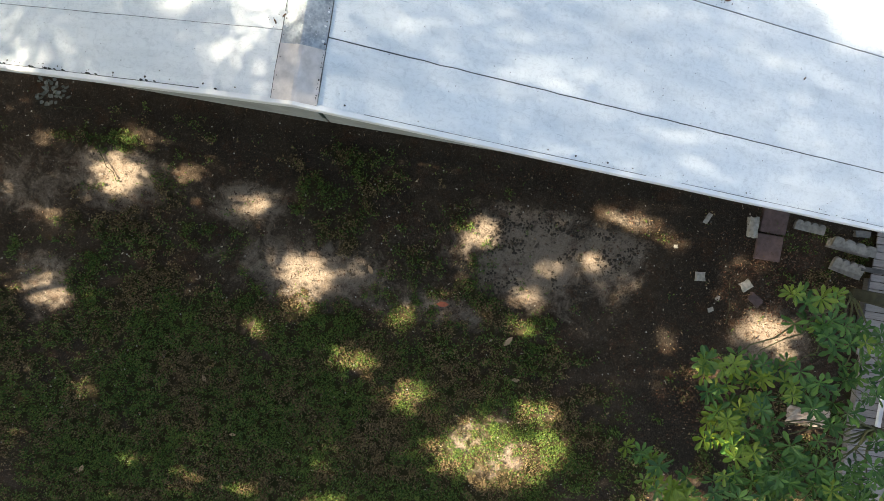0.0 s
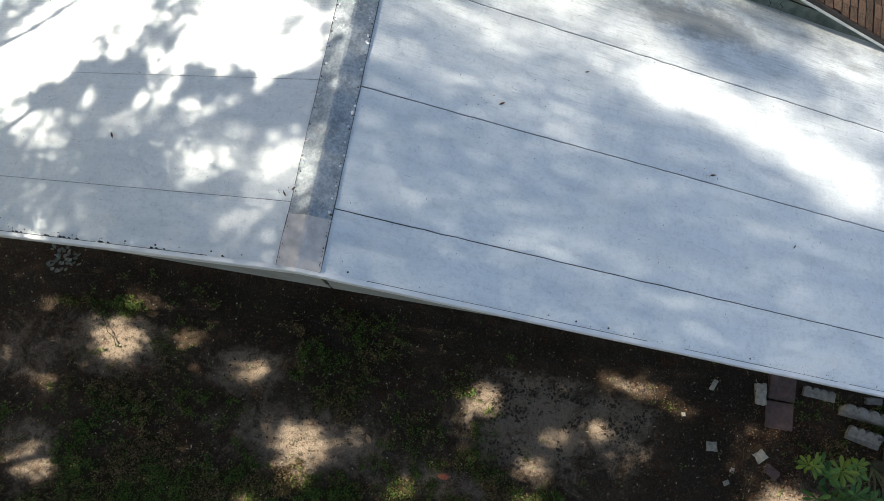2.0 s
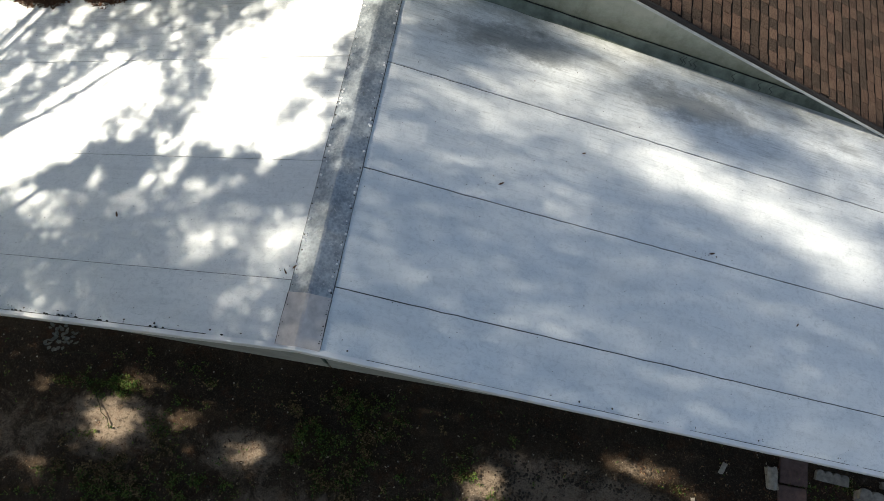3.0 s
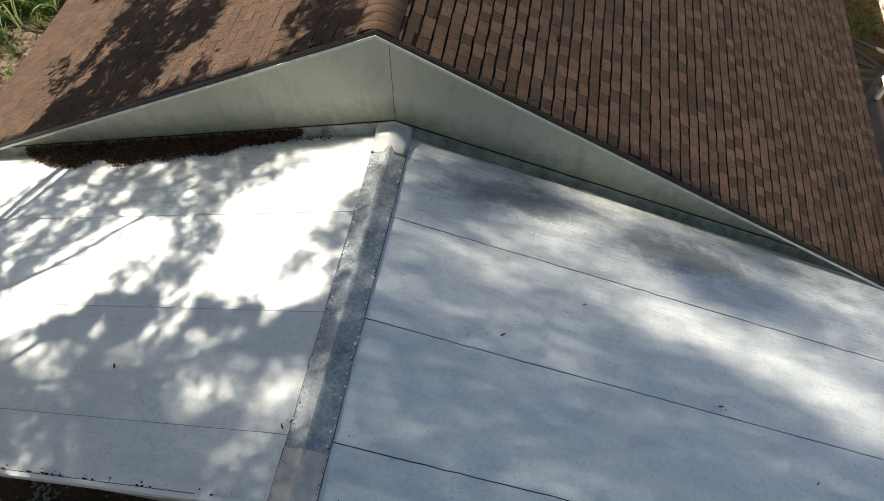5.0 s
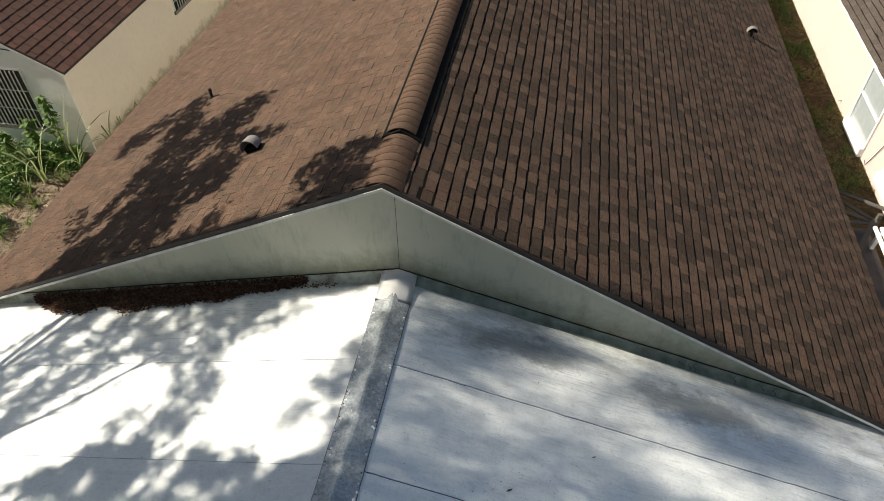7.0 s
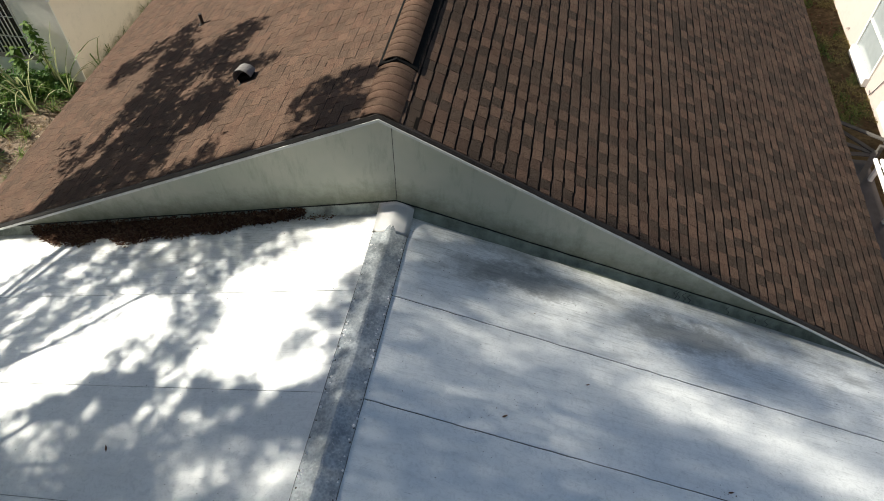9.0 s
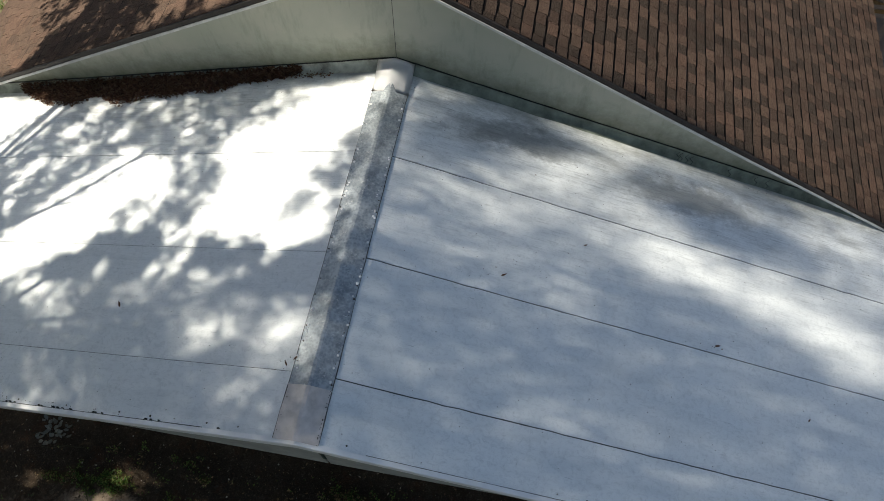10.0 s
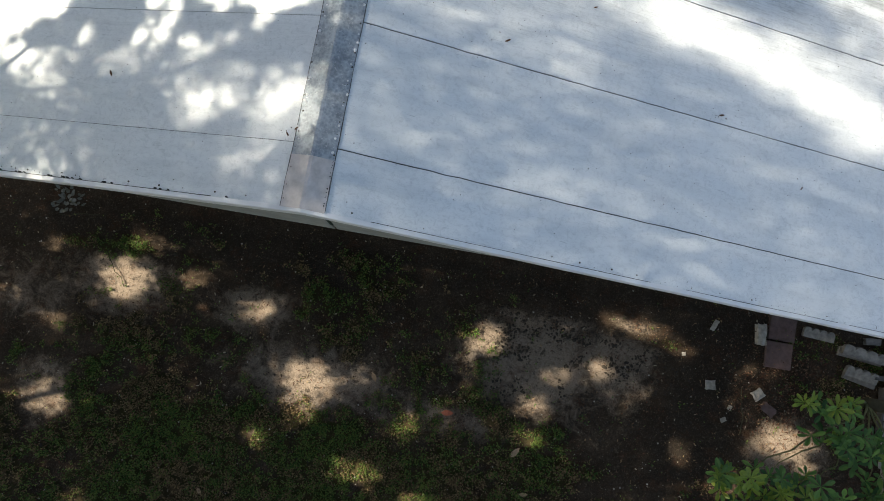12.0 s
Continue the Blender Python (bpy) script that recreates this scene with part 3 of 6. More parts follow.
part("gable_board", prism([(RX - reach, GB), (RX + 0.19, GB), (RX + 0.19, roof_z(RX + 0.19) - 0.08), (RX, RZ - 0.08), (RX - reach + 0.02, GB + 0.004)], "y", Y0 - 0.03, Y0 + 0.02), BOARD_GREY, patio, "dull grey-white gable board")
part("gable_board", prism([(RX + 0.215, GB), (RX + reach, GB), (RX + reach - 0.02, GB + 0.004), (RX + 0.215, roof_z(RX + 0.215) - 0.08)], "y", Y0 - 0.03, Y0 + 0.02), BOARD_GREY, patio, "dull grey-white gable board")
part("bracket", prism([(RX + 0.185, Y0 + 0.02), (RX + 0.22, Y0 + 0.02), (RX + 0.22, Y0 - 0.04), (RX + 0.185, Y0 - 0.04)], "z", 3.58, 3.86, 0.006), GREEN_POST, patio, "dark green steel bracket")
part("post", box((RX + 0.16, 1.46, -0.03), (RX + 0.24, 1.54, roof_z(RX) - 0.12), 0.006), GREEN_POST, patio, "dark green steel post")
for x0, x1 in ((LEFT + 0.1, RX - reach), (RX + reach, RIGHT - 0.1)):
    lo, hi = roof_z(x0), roof_z(x1)
    part("beam", prism([(x0, lo - 0.2), (x1, hi - 0.2), (x1, hi - 0.08), (x0, lo - 0.08)], "y", Y0 - 0.02, Y0 + 0.03), GREY_METAL, patio)
for x in (LEFT + 0.15, RIGHT - 0.15):
    part("post", box((x - 0.04, 1.46, -0.03), (x + 0.04, 1.54, roof_z(x) - 0.09), 0.006), GREY_METAL, patio)

# stray dead leaves lying on the panels
def roof_leaf(x, y, length, turn):
    q = Euler((0.05, math.atan(SLOPE) * (1 if x > RX else -1), turn)).to_quaternion()
    verts, faces = [], []
    leaf_card(verts, faces, Vector((x, y, roof_z(x) + 0.006)), length, length * 0.3, q, 0.2)
    tagged(raw("fallen_leaf", verts, faces, LITTER_RED, None, "small curled dark dead leaf on the white roof"), category="leaf", group="stray leaves on the patio roof")


# heap of brown leaves against the wall on the sunny slope
def leaf_card(verts, faces, p, length, width, q, curl=0.25):
    b = len(verts)
    for a, c, d in ((0, 0, 0), (0.35, 0.5, curl * 0.1), (0.72, 0.42, curl * 0.35), (1, 0, curl), (0.72, -0.42, curl * 0.35), (0.35, -0.5, curl * 0.1)):
        v = p + q @ Vector((a * length, c * width, d * length))
        verts.append((v.x, v.y, v.z))
    faces += [(b, b + 1, b + 5), (b + 1, b + 2, b + 4, b + 5), (b + 2, b + 3, b + 4)]


def rand_quat(rng, tilt=1.0):
    return Euler((rng.gauss(0, 0.5) * tilt, rng.gauss(0, 0.5) * tilt, rng.uniform(0, 6.283))).to_quaternion()


def debris():
    rng = random.Random(8)
    heap = thing("leaf_heap", "long heap of dark brown fallen leaves against the gable wall", "leaf litter", kind="stuff")
    verts, faces = [], []
    for i in range(60):
        t = i / 59
        x = -6.75 + 4.15 * t
        w = (0.30 * min(1, t * 9) * min(1, (1 - t) * 2.2) ** 0.8 + 0.03) * (0.85 + 0.35 * noise.noise(Vector((x * 2.3, 0, 0))))
        for k in range(4):
            u = k / 3
            verts.append((x, 5.19 - w * u, roof_z(x) + 0.09 * (1 - u) * min(1, t * 6) * (0.6 + 0.5 * noise.noise(Vector((x * 6, u * 3, 1)))) + (0.003 if k < 3 else -0.002)))
    for i in range(59):
        for k in range(3):
            faces.append((i * 4 + k, i * 4 + k + 1, i * 4 + k + 5, i * 4 + k + 4))
    for _ in range(5200):
        t = rng.random()
        x = -6.75 + 4.15 * t
        w = (0.30 * min(1, t * 9) * min(1, (1 - t) * 2.2) ** 0.8 + 0.03) * (0.9 + 0.45 * noise.noise(Vector((x * 2.3, 0, 0))))
        u = rng.random() ** 0.8
        p = Vector((x, 5.185 - w * u * 1.12, roof_z(x) + 0.01 + 0.09 * max(0, 1 - u)))
        leaf_card(verts, faces, p, rng.uniform(0.025, 0.055), rng.uniform(0.012, 0.024), rand_quat(rng, 0.8))
    for _ in range(160):
        x = rng.uniform(-3.0, -2.2)
        leaf_card(verts, faces, Vector((x, rng.uniform(5.07, 5.18), roof_z(x) + 0.006)), 0.035, 0.018, rand_quat(rng, 0.4))
    raw("leaves", verts, faces, LITTER_RED, heap, "dry dark brown oak leaves", "stuff")


debris()
for x, y, length, turn in ((0.02, 3.06, 0.10, 2.8), (0.07, 2.98, 0.07, 0.6), (2.42, 2.86, 0.07, 0.3), (2.52, 2.84, 0.06, 2.4), (3.48, 2.30, 0.05, 1.0), (-3.72, 2.05, 0.07, 1.9), (-1.66, 1.66, 0.06, 0.8), (-1.70, 1.60, 0.05, 2.2), (0.3, 4.3, 0.07, 2.9), (0.9, 3.6, 0.05, 0.4)):
    roof_leaf(x, y, length, turn)

# ---- house ----
HX, HZ, PITCH = -1.52, 5.51, 0.487
HY0, HY1 = 5.06, 27.0
EL, ER = -8.0, 5.13
WY = 5.2
house = thing("house", "single-storey house with brown shingle gable roof and pale gable wall", "house")


def house_z(x):
    return HZ - PITCH * abs(x - HX)


# gable: two boards with a fine upright joint
for s, xe in ((-1, EL + 0.5), (1, ER - 0.5)):
    x0 = -1.44 + s * 0.004
    pts = [(x0, 2.0), (xe, 2.0), (xe, house_z(xe) - 0.03), (HX if s < 0 else x0, house_z(HX if s < 0 else x0) - 0.03)]
    if s < 0:
        pts.append((x0, house_z(x0) - 0.03))
    part("gable_wall", prism(pts, "y", WY, WY + 0.03), GABLE, house, "pale sage gable board, mildewed along its foot")
part("joint_strip", box((-1.46, WY + 0.012, 3.6), (-1.42, WY + 0.028, 5.40)), SEALANT, house)
part("wall", prism([(EL + 0.5, -0.05), (ER - 0.5, -0.05), (ER - 0.5, house_z(ER - 0.5) - 0.04), (HX, HZ - 0.04), (EL + 0.5, house_z(EL + 0.5) - 0.04)], "y", WY + 0.032, HY1 - 0.3), STUCCO_H, house, "cream stucco walls")


def roof_deck(x_eave):
    s = -1 if x_eave < HX else 1
    return prism([(HX, HZ - 0.004), (x_eave, house_z(x_eave) - 0.004), (x_eave, house_z(x_eave) - 0.03), (HX, HZ - 0.03)], "y", HY0 + 0.01, HY1)


part("roof_deck", roof_deck(EL), UNDERLAY, house, "dark felt under the shingles")
part("roof_deck", roof_deck(ER), UNDERLAY, house, "dark felt under the shingles")
for xe in (EL, ER):
    # rake: dark drip edge over a pale fascia
    x1, x2 = (xe, HX)
    a, b = house_z(x1), house_z(x2)
    part("drip_edge", prism([(x1, a + 0.010), (x2, b + 0.010), (x2, b - 0.055), (x1, a - 0.055)], "y", HY0 - 0.022, HY0 + 0.008), DARK_TRIM, house, "dark brown rake drip edge")
    part("rake_fascia", prism([(x1, a - 0.05), (x2, b - 0.05), (x2, b - 0.084), (x1, a - 0.084)], "y", HY0 - 0.03, WY - 0.002), GREY_METAL, house, "pale grey rake fascia")
    s = -1 if xe < HX else 1
    part("eave_fascia", prism([(xe - s * 0.004, a - 0.004), (xe + s * 0.02, a - 0.004), (xe + s * 0.02, a - 0.17), (xe - s * 0.004, a - 0.17)], "y", HY0, HY1), GREY_METAL, house)
    part("soffit", prism([(xe, a - 0.17), (xe - s * 0.5, a - 0.17), (xe - s * 0.5, a - 0.15), (xe, a - 0.15)], "y", HY0 + 0.02, HY1), GREY_METAL, house)

# flashing where the lower roof meets the wall, with a wavy tar bead on top
def flashing(x0, x1):
    bm = bmesh.new()
    rows, n = [], 40
    for i in range(n + 1):
        x = x0 + (x1 - x0) * i / n
        z, w = roof_z(x), 0.006 * noise.noise(Vector((x * 3, 0, 9)))
        rows.append([bm.verts.new(p) for p in ((x, WY - 0.095 + w * 2, z + 0.004), (x, WY - 0.03, z + 0.02 + w), (x, WY - 0.006, z + 0.05 + w), (x, WY - 0.004, z + 0.105 + w * 2))])
    for r, q in zip(rows, rows[1:]):
        for k in range(3):
            bm.faces.new((r[k], r[k + 1], q[k + 1], q[k]))
    return bm


def tar_bead(x0, x1):
    pts = []
    n = 60
    for i in range(n + 1):
        x = x0 + (x1 - x0) * i / n
        pts.append((x, WY - 0.006, roof_z(x) + 0.112 + 0.010 * noise.noise(Vector((x * 4, 2, 0)))))
    return tube(pts, [0.007 + 0.005 * abs(noise.noise(Vector((p[0] * 7, 0, 5)))) for p in pts], 5)


for x0, x1, mat in ((-7.4, RX, FLASH), (RX, 4.55, FLASH_SHADED)):
    part("flashing", flashing(x0, x1), mat, house, "mossy grey wall flashing", smooth=True)
    part("tar_bead", tar_bead(x0, x1), TAR, house, "wavy black tar bead")
for x in (1.93, 2.00, 2.07, 2.14, 2.62, 2.95, 3.10):
    x += rng.uniform(-0.02, 0.02)
    part("tar_smear", tube([(x, WY - 0.10, roof_z(x) + 0.012), (x + 0.03, WY - 0.06, roof_z(x) + 0.022), (x - 0.01, WY - 0.03, roof_z(x) + 0.04), (x + 0.03, WY - 0.008, roof_z(x) + 0.075)], [0.002, 0.005, 0.004, 0.002], 5), TAR, house)

# roof fittings
def hood_vent(x, y, s, parent):
    """A galvanised half-round hood on a flat flange."""
    z = house_z(x)
    tilt = math.atan(PITCH) * (1 if x > HX else -1)
    ob = new("roof_vent")
    ob.parent = parent
    tagged(ob, "galvanised half-round roof vent hood")
    ob.matrix_basis = pose(x, y, z + 0.012, 0, math.degrees(tilt), 0)
    r, w = 0.15 * s, 0.20 * s
    bm = bmesh.new()
    n = 22
    outer, inner = [], []
    for k in range(n + 1):
        a = math.pi * k / n
        ring = [(r * math.cos(a), -w / 2, 0.05 + r * 1.15 * math.sin(a)), (r * math.cos(a), w / 2, 0.05 + r * 0.95 * math.sin(a))]
        outer.append([bm.verts.new(p) for p in ring])
        inner.append([bm.verts.new((p[0] * 0.93, p[1], 0.05 + (p[2] - 0.05) * 0.93)) for p in ring])
    for k in range(n):
        bm.faces.new((outer[k][0], outer[k + 1][0], outer[k + 1][1], outer[k][1]))
        bm.faces.new((inner[k][0], inner[k][1], inner[k + 1][1], inner[k + 1][0]))
        bm.faces.new((outer[k][0], inner[k][0], inner[k + 1][0], outer[k + 1][0]))
    bm.faces.new([o[1] for o in outer])
    part("hood", bm, VENT, ob, "dull galvanised hood", smooth=False)
    part("throat", box((-r * 0.8, -w * 0.25, -0.01), (r * 0.8, w * 0.4, 0.07)), BLACK, ob, "dark throat")
    part("flange", box((-r * 1.5, -w * 0.8, -0.012), (r * 1.5, w * 0.8, 0.002)), DARK_TRIM, ob, "brown flange")
    return ob


hood_vent(-3.72, 6.70, 0.88, house)


def tall_vent(x, y, parent, k_size):
    """A vent pipe with a half-round hood open towards the gable."""
    z = house_z(x)
    pipe = part("vent_pipe", tube([(x, y, z - 0.05), (x, y, z + 0.16)], [0.04, 0.04], 10), DARK_TRIM, parent, "dark vent pipe")
    bm = bmesh.new()
    n, r, w = 12, 0.16 * k_size, 0.16 * k_size
    rows = []
    for k in range(n + 1):
        a = math.pi * k / n
        rows.append([bm.verts.new((x + q * math.cos(a), y + d, z + 0.11 + q * math.sin(a))) for q, d in ((r, -w / 2), (r, w / 2), (r * 0.9, w / 2), (r * 0.9, -w / 2))])
    for a, b in zip(rows, rows[1:]):
        for k in range(4):
            bm.faces.new((a[k], a[(k + 1) % 4], b[(k + 1) % 4], b[k]))
    bmesh.ops.recalc_face_normals(bm, faces=bm.faces)
    part("hood", bm, VENT, pipe, "pale half-round hood", smooth=False)
    bm = prism([(x + r * 0.9 * math.cos(math.pi * k / n), z + 0.11 + r * 0.9 * math.sin(math.pi * k / n)) for k in range(n + 1)], "y", y - 0.02, y + 0.02)
    part("throat", bm, BLACK, pipe, "dark throat")


tall_vent(4.19, 14.52, house, 0.72)
px, py = -5.62, 9.14
part("vent_pipe", tube([(px, py, house_z(px) - 0.03), (px, py, house_z(px) + 0.2)], [0.028, 0.028], 9), DARK_TRIM, house, "short dark plumbing pipe")
part("pipe_boot", tube([(px, py, house_z(px) - 0.02), (px, py, house_z(px) + 0.05)], [0.075, 0.032], 9), DARK_TRIM, house)

# skylight further up the sunny slope
sx, sy = -2.95, 11.62
sk = new("skylight")
sk.parent = house
tagged(sk, "lichen-grey square skylight on a low curb")
sk.matrix_basis = pose(sx, sy, house_z(sx), 0, math.degrees(-math.atan(PITCH)), 0)
part("curb", box((-0.66, -0.62, -0.05), (0.66, 0.62, 0.09), 0.01), DARK_TRIM, sk, "dark curb")
bm = bmesh.new()
bmesh.ops.create_grid(bm, x_segments=8, y_segments=8, size=0.63)
for v in bm.verts:
    v.co.y *= 0.94
    v.co.z = 0.092 + 0.07 * (1 - (v.co.x / 0.63) ** 4) * (1 - (v.co.y / 0.592) ** 4)
part("dome", bm, LICHEN, sk, "dull lichened dome", smooth=True)


# ---- shingles ----
EXPO = 0.143


def tab_mesh(width, thick, length, back, strip):
    """One shingle tab: butt edge at local x = 0, granules uphill of it, then a black strip that paints shade under the
    next course.
    """
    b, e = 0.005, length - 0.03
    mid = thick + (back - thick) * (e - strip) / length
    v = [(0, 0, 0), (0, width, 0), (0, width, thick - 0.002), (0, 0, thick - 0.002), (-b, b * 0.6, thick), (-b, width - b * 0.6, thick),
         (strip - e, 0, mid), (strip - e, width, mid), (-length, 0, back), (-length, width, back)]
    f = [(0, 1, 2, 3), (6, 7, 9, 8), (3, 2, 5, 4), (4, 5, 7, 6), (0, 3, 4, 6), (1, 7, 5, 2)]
    return v, f


def lay_shingles(parent, ridge_x, ridge_z, pitch, side, eave_x, y0, y1, mats, mat_one, singles, seed, expo=EXPO, tab=0.168, keep=None, label="", strip=0.018, gap=0.0025, spread=1.0, slope_light=0.52):
    """Courses of laminated shingles: raised pale teeth and low dark ones by turns, shifted from course to course."""
    rng = random.Random(seed)
    run = math.hypot(1, pitch)
    total = abs(eave_x - ridge_x) * run
    verts, faces, tones, bare = [], [], [], []
    shared = {}
    one = 0
    m = int(total / expo)
    dz = Vector((side * pitch, 0, 1)).normalized()
    down = Vector((side, 0, -pitch)).normalized()

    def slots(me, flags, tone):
        me.materials.append(COURSE_SHADE)
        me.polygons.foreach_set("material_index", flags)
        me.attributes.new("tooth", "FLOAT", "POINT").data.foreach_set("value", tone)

    for c in range(m + 1):
        s = total - c * expo + 0.012
        if s < 0.1:
            break
        y = y0 - (c * 0.62 % 2) * tab - 0.02 * rng.random()
        n = 0
        while y < y1:
            w = tab + rng.choice((-0.025, -0.01, 0.0, 0.01, 0.025))
            a, b = max(y, y0), min(y + w, y1)
            y += w
            n += 1
            if b - a < 0.03:
                continue
            raised = n % 2 == 0
            if rng.random() < 0.2:
                raised = not raised
            thick = rng.choice((0.0105, 0.0125)) if raised else rng.choice((0.0070, 0.0080))
            lap = strip + rng.choice((-0.004, -0.001, 0.001, 0.004))
            long = min(expo + 0.03, s - 0.004)
            back = rng.choice((-0.001, 0.002)) if raised else rng.choice((0.003, 0.005))
            o = Vector((ridge_x, a, ridge_z)) + down * (s + rng.uniform(-0.004, 0.004) + (0.004 if raised else 0.0))
            o += dz * (0.008 + 0.0045 * noise.noise(Vector((s * 1.6, a * 1.1, 8.0))))
            if keep and not keep(o.x, a):
                continue
            # slope_light puts the slope's share of sun into the tab's tone
            tone = slope_light + spread * ((rng.uniform(0.62, 1.0) if raised else rng.uniform(0.0, 0.35)) - 0.52)
            if one < singles and a < y0 + 0.72 and b - a == w:
                key = (w, thick, lap, back, long)
                if key not in shared:
                    v, f = tab_mesh(w - gap, thick, long, back, lap)
                    shared[key] = mesh_of("shingle", [tuple(down * p[0] + Vector((0, p[1], 0)) + dz * p[2]) for p in v], f if side > 0 else [q[::-1] for q in f], mat_one)
                    slots(shared[key], [0, 1, 0, 0, 0, 0], [tone] * len(v))
                ob = new("shingle", shared[key])
                ob.parent = parent
                ob.location = o
                one += 1
                continue
            v, f = tab_mesh(b - a - gap, thick, long, back, lap)
            k = len(verts)
            verts += [tuple(o + down * p[0] + Vector((0, p[1], 0)) + dz * p[2]) for p in v]
            faces += [tuple(k + i for i in (q if side > 0 else q[::-1])) for q in f]
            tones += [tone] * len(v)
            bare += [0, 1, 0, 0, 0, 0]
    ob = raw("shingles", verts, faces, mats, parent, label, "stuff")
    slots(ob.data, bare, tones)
    return ob


def ridge_caps():
    """Curved cap shingles along the ridge, raised on a black vent from some way in."""
    rng = random.Random(12)
    y = HY0 - 0.01
    n = 0
    shared = {}
    while y < HY1 - 0.3:
        high = 0.054 if y > 5.92 else 0.014
        half = 0.165 if high > 0.05 else 0.205
        key = (high, rng.randrange(3))
        if key not in shared:
            t = rng.uniform(0.005, 0.007)
            verts, faces = [], []
            for k in range(13):
                u = -1 + 2 * k / 12
                a = u * half
                z = -PITCH * half * (abs(u) ** 1.8 * 0.9 + 0.05)
                verts += [(a, 0, z + high + t), (a, 0.19, z + high - 0.002), (a, 0, z + high - 0.004)]
            for k in range(12):
                i = k * 3
                faces += [(i, i + 3, i + 4, i + 1), (i + 2, i + 5, i + 3, i)]
            shared[key] = mesh_of("ridge_shingle", verts, faces, SHINGLE_ONE)
            shared[key].attributes.new("tooth", "FLOAT", "POINT").data.foreach_set("value", [0.95] * len(verts))
            shared[key].polygons.foreach_set("use_smooth", [i % 2 == 0 for i in range(len(faces))])
        ob = new("ridge_shingle", shared[key])
        ob.parent = house
        ob.location = (HX, y, HZ)
        y += 0.128
        n += 1
    for s in (-1, 1):
        w = 0.205 if s < 0 else 0.225
        a, b = HX + s * 0.05, HX + s * w
        part("ridge_vent", prism([(a, house_z(a) + 0.042), (b, house_z(b) + 0.042), (b, house_z(b) + 0.012), (a, house_z(a) + 0.012)], "y", 5.93, HY1 - 0.4), BLACK, house, "black plastic ridge vent")
    part("vent_end", prism([(HX - 0.21, house_z(HX - 0.21) + 0.012), (HX, HZ + 0.012), (HX + 0.225, house_z(HX + 0.225) + 0.012), (HX + 0.225, house_z(HX + 0.225) + 0.04), (HX, HZ + 0.054), (HX - 0.21, house_z(HX - 0.21) + 0.04)], "y", 5.90, 5.93), BLACK, house, "black end plug")


# ---- neighbouring house across the side yard, cream with dark tiles ----
def window_barred(parent, lo, hi, axis, bars, mats=(GREY_METAL, BLIND)):
    """A framed window in a wall face; axis is the wall's normal."""
    w = new("window")
    w.parent = parent
    tagged(w, "window behind pale security bars")
    t = 0.05
    n = {"x": 0, "y": 1}[axis]
    u = 1 - n

    def bx(ulo, uhi, zlo, zhi, dlo, dhi):
        a, b = [0, 0, zlo], [0, 0, zhi]
        a[u], b[u], a[n], b[n] = ulo, uhi, lo[n] + dlo, lo[n] + dhi
        return box([min(p, q) for p, q in zip(a, b)], [max(p, q) for p, q in zip(a, b)])

    sgn = 1 if hi[n] > lo[n] else -1
    part("pane", bx(lo[u], hi[u], lo[2], hi[2], -0.02 * sgn, 0.008 * sgn), mats[1], w, "dark glass")
    for a, b, c, d in ((lo[u] - t, lo[u], lo[2], hi[2]), (hi[u], hi[u] + t, lo[2], hi[2]), (lo[u] - t, hi[u] + t, hi[2], hi[2] + t)):
        part("frame", bx(a, b, c, d, -0.02 * sgn, 0.012 * sgn), GREY_METAL, w)
    part("sill", bx(lo[u] - 0.1, hi[u] + 0.1, lo[2] - 0.09, lo[2], -0.02 * sgn, 0.05 * sgn), CONCRETE, w, "grey sill")
    for k in range(1, bars):
        c = lo[u] + (hi[u] - lo[u]) * k / bars
        part("bar", bx(c - 0.008, c + 0.008, lo[2], hi[2], 0.03 * sgn, 0.052 * sgn), mats[0], w)
    for f in (0.33, 0.66):
        c = lo[2] + (hi[2] - lo[2]) * f
        part("bar", bx(lo[u], hi[u], c - 0.012, c + 0.012, 0.024 * sgn, 0.03 * sgn), mats[0], w)
    return w


nl = thing("neighbour_house", "cream stucco house with dark red-brown tiled gable roof", "house")
NX, NY, NE, NP = -10.5, 11.5, 2.24, 0.52
NRX = -15.0


def nz(x):
    return NE + (NX - x) * NP


part("wall", box((NX - 8.6, NY + 0.03, -0.05), (NX, 27.0, NE - 0.02)), STUCCO_L, nl, "smooth cream stucco wall, mildewed at the foot")
part("front_wall", prism([(NX - 9.0, -0.05), (NX - 0.002, -0.05), (NX - 0.002, NE - 0.03), (NRX, nz(NRX) - 0.04), (NX - 9.0, NE - 0.03)], "y", NY, NY + 0.028), STUCCO_LR, nl, "rough grey-white stucco front wall")
part("roof_deck", prism([(NX + 0.06, nz(NX + 0.06) - 0.005), (NRX, nz(NRX) - 0.005), (NRX, nz(NRX) - 0.09), (NX + 0.06, nz(NX + 0.06) - 0.09)], "y", NY - 0.03, 27.2), DARK_TRIM, nl)
part("roof_deck", prism([(2 * NRX - NX - 0.06, nz(NX + 0.06) - 0.005), (NRX, nz(NRX) - 0.005), (NRX, nz(NRX) - 0.09), (2 * NRX - NX - 0.06, nz(NX + 0.06) - 0.09)], "y", NY - 0.03, 27.2), DARK_TRIM, nl)
part("rake_trim", prism([(NX + 0.07, nz(NX + 0.07) - 0.05), (NRX, nz(NRX) - 0.05), (NRX, nz(NRX) - 0.11), (NX + 0.07, nz(NX + 0.07) - 0.11)], "y", NY - 0.04, NY - 0.02), WHITE_FRAME, nl, "white rake trim")
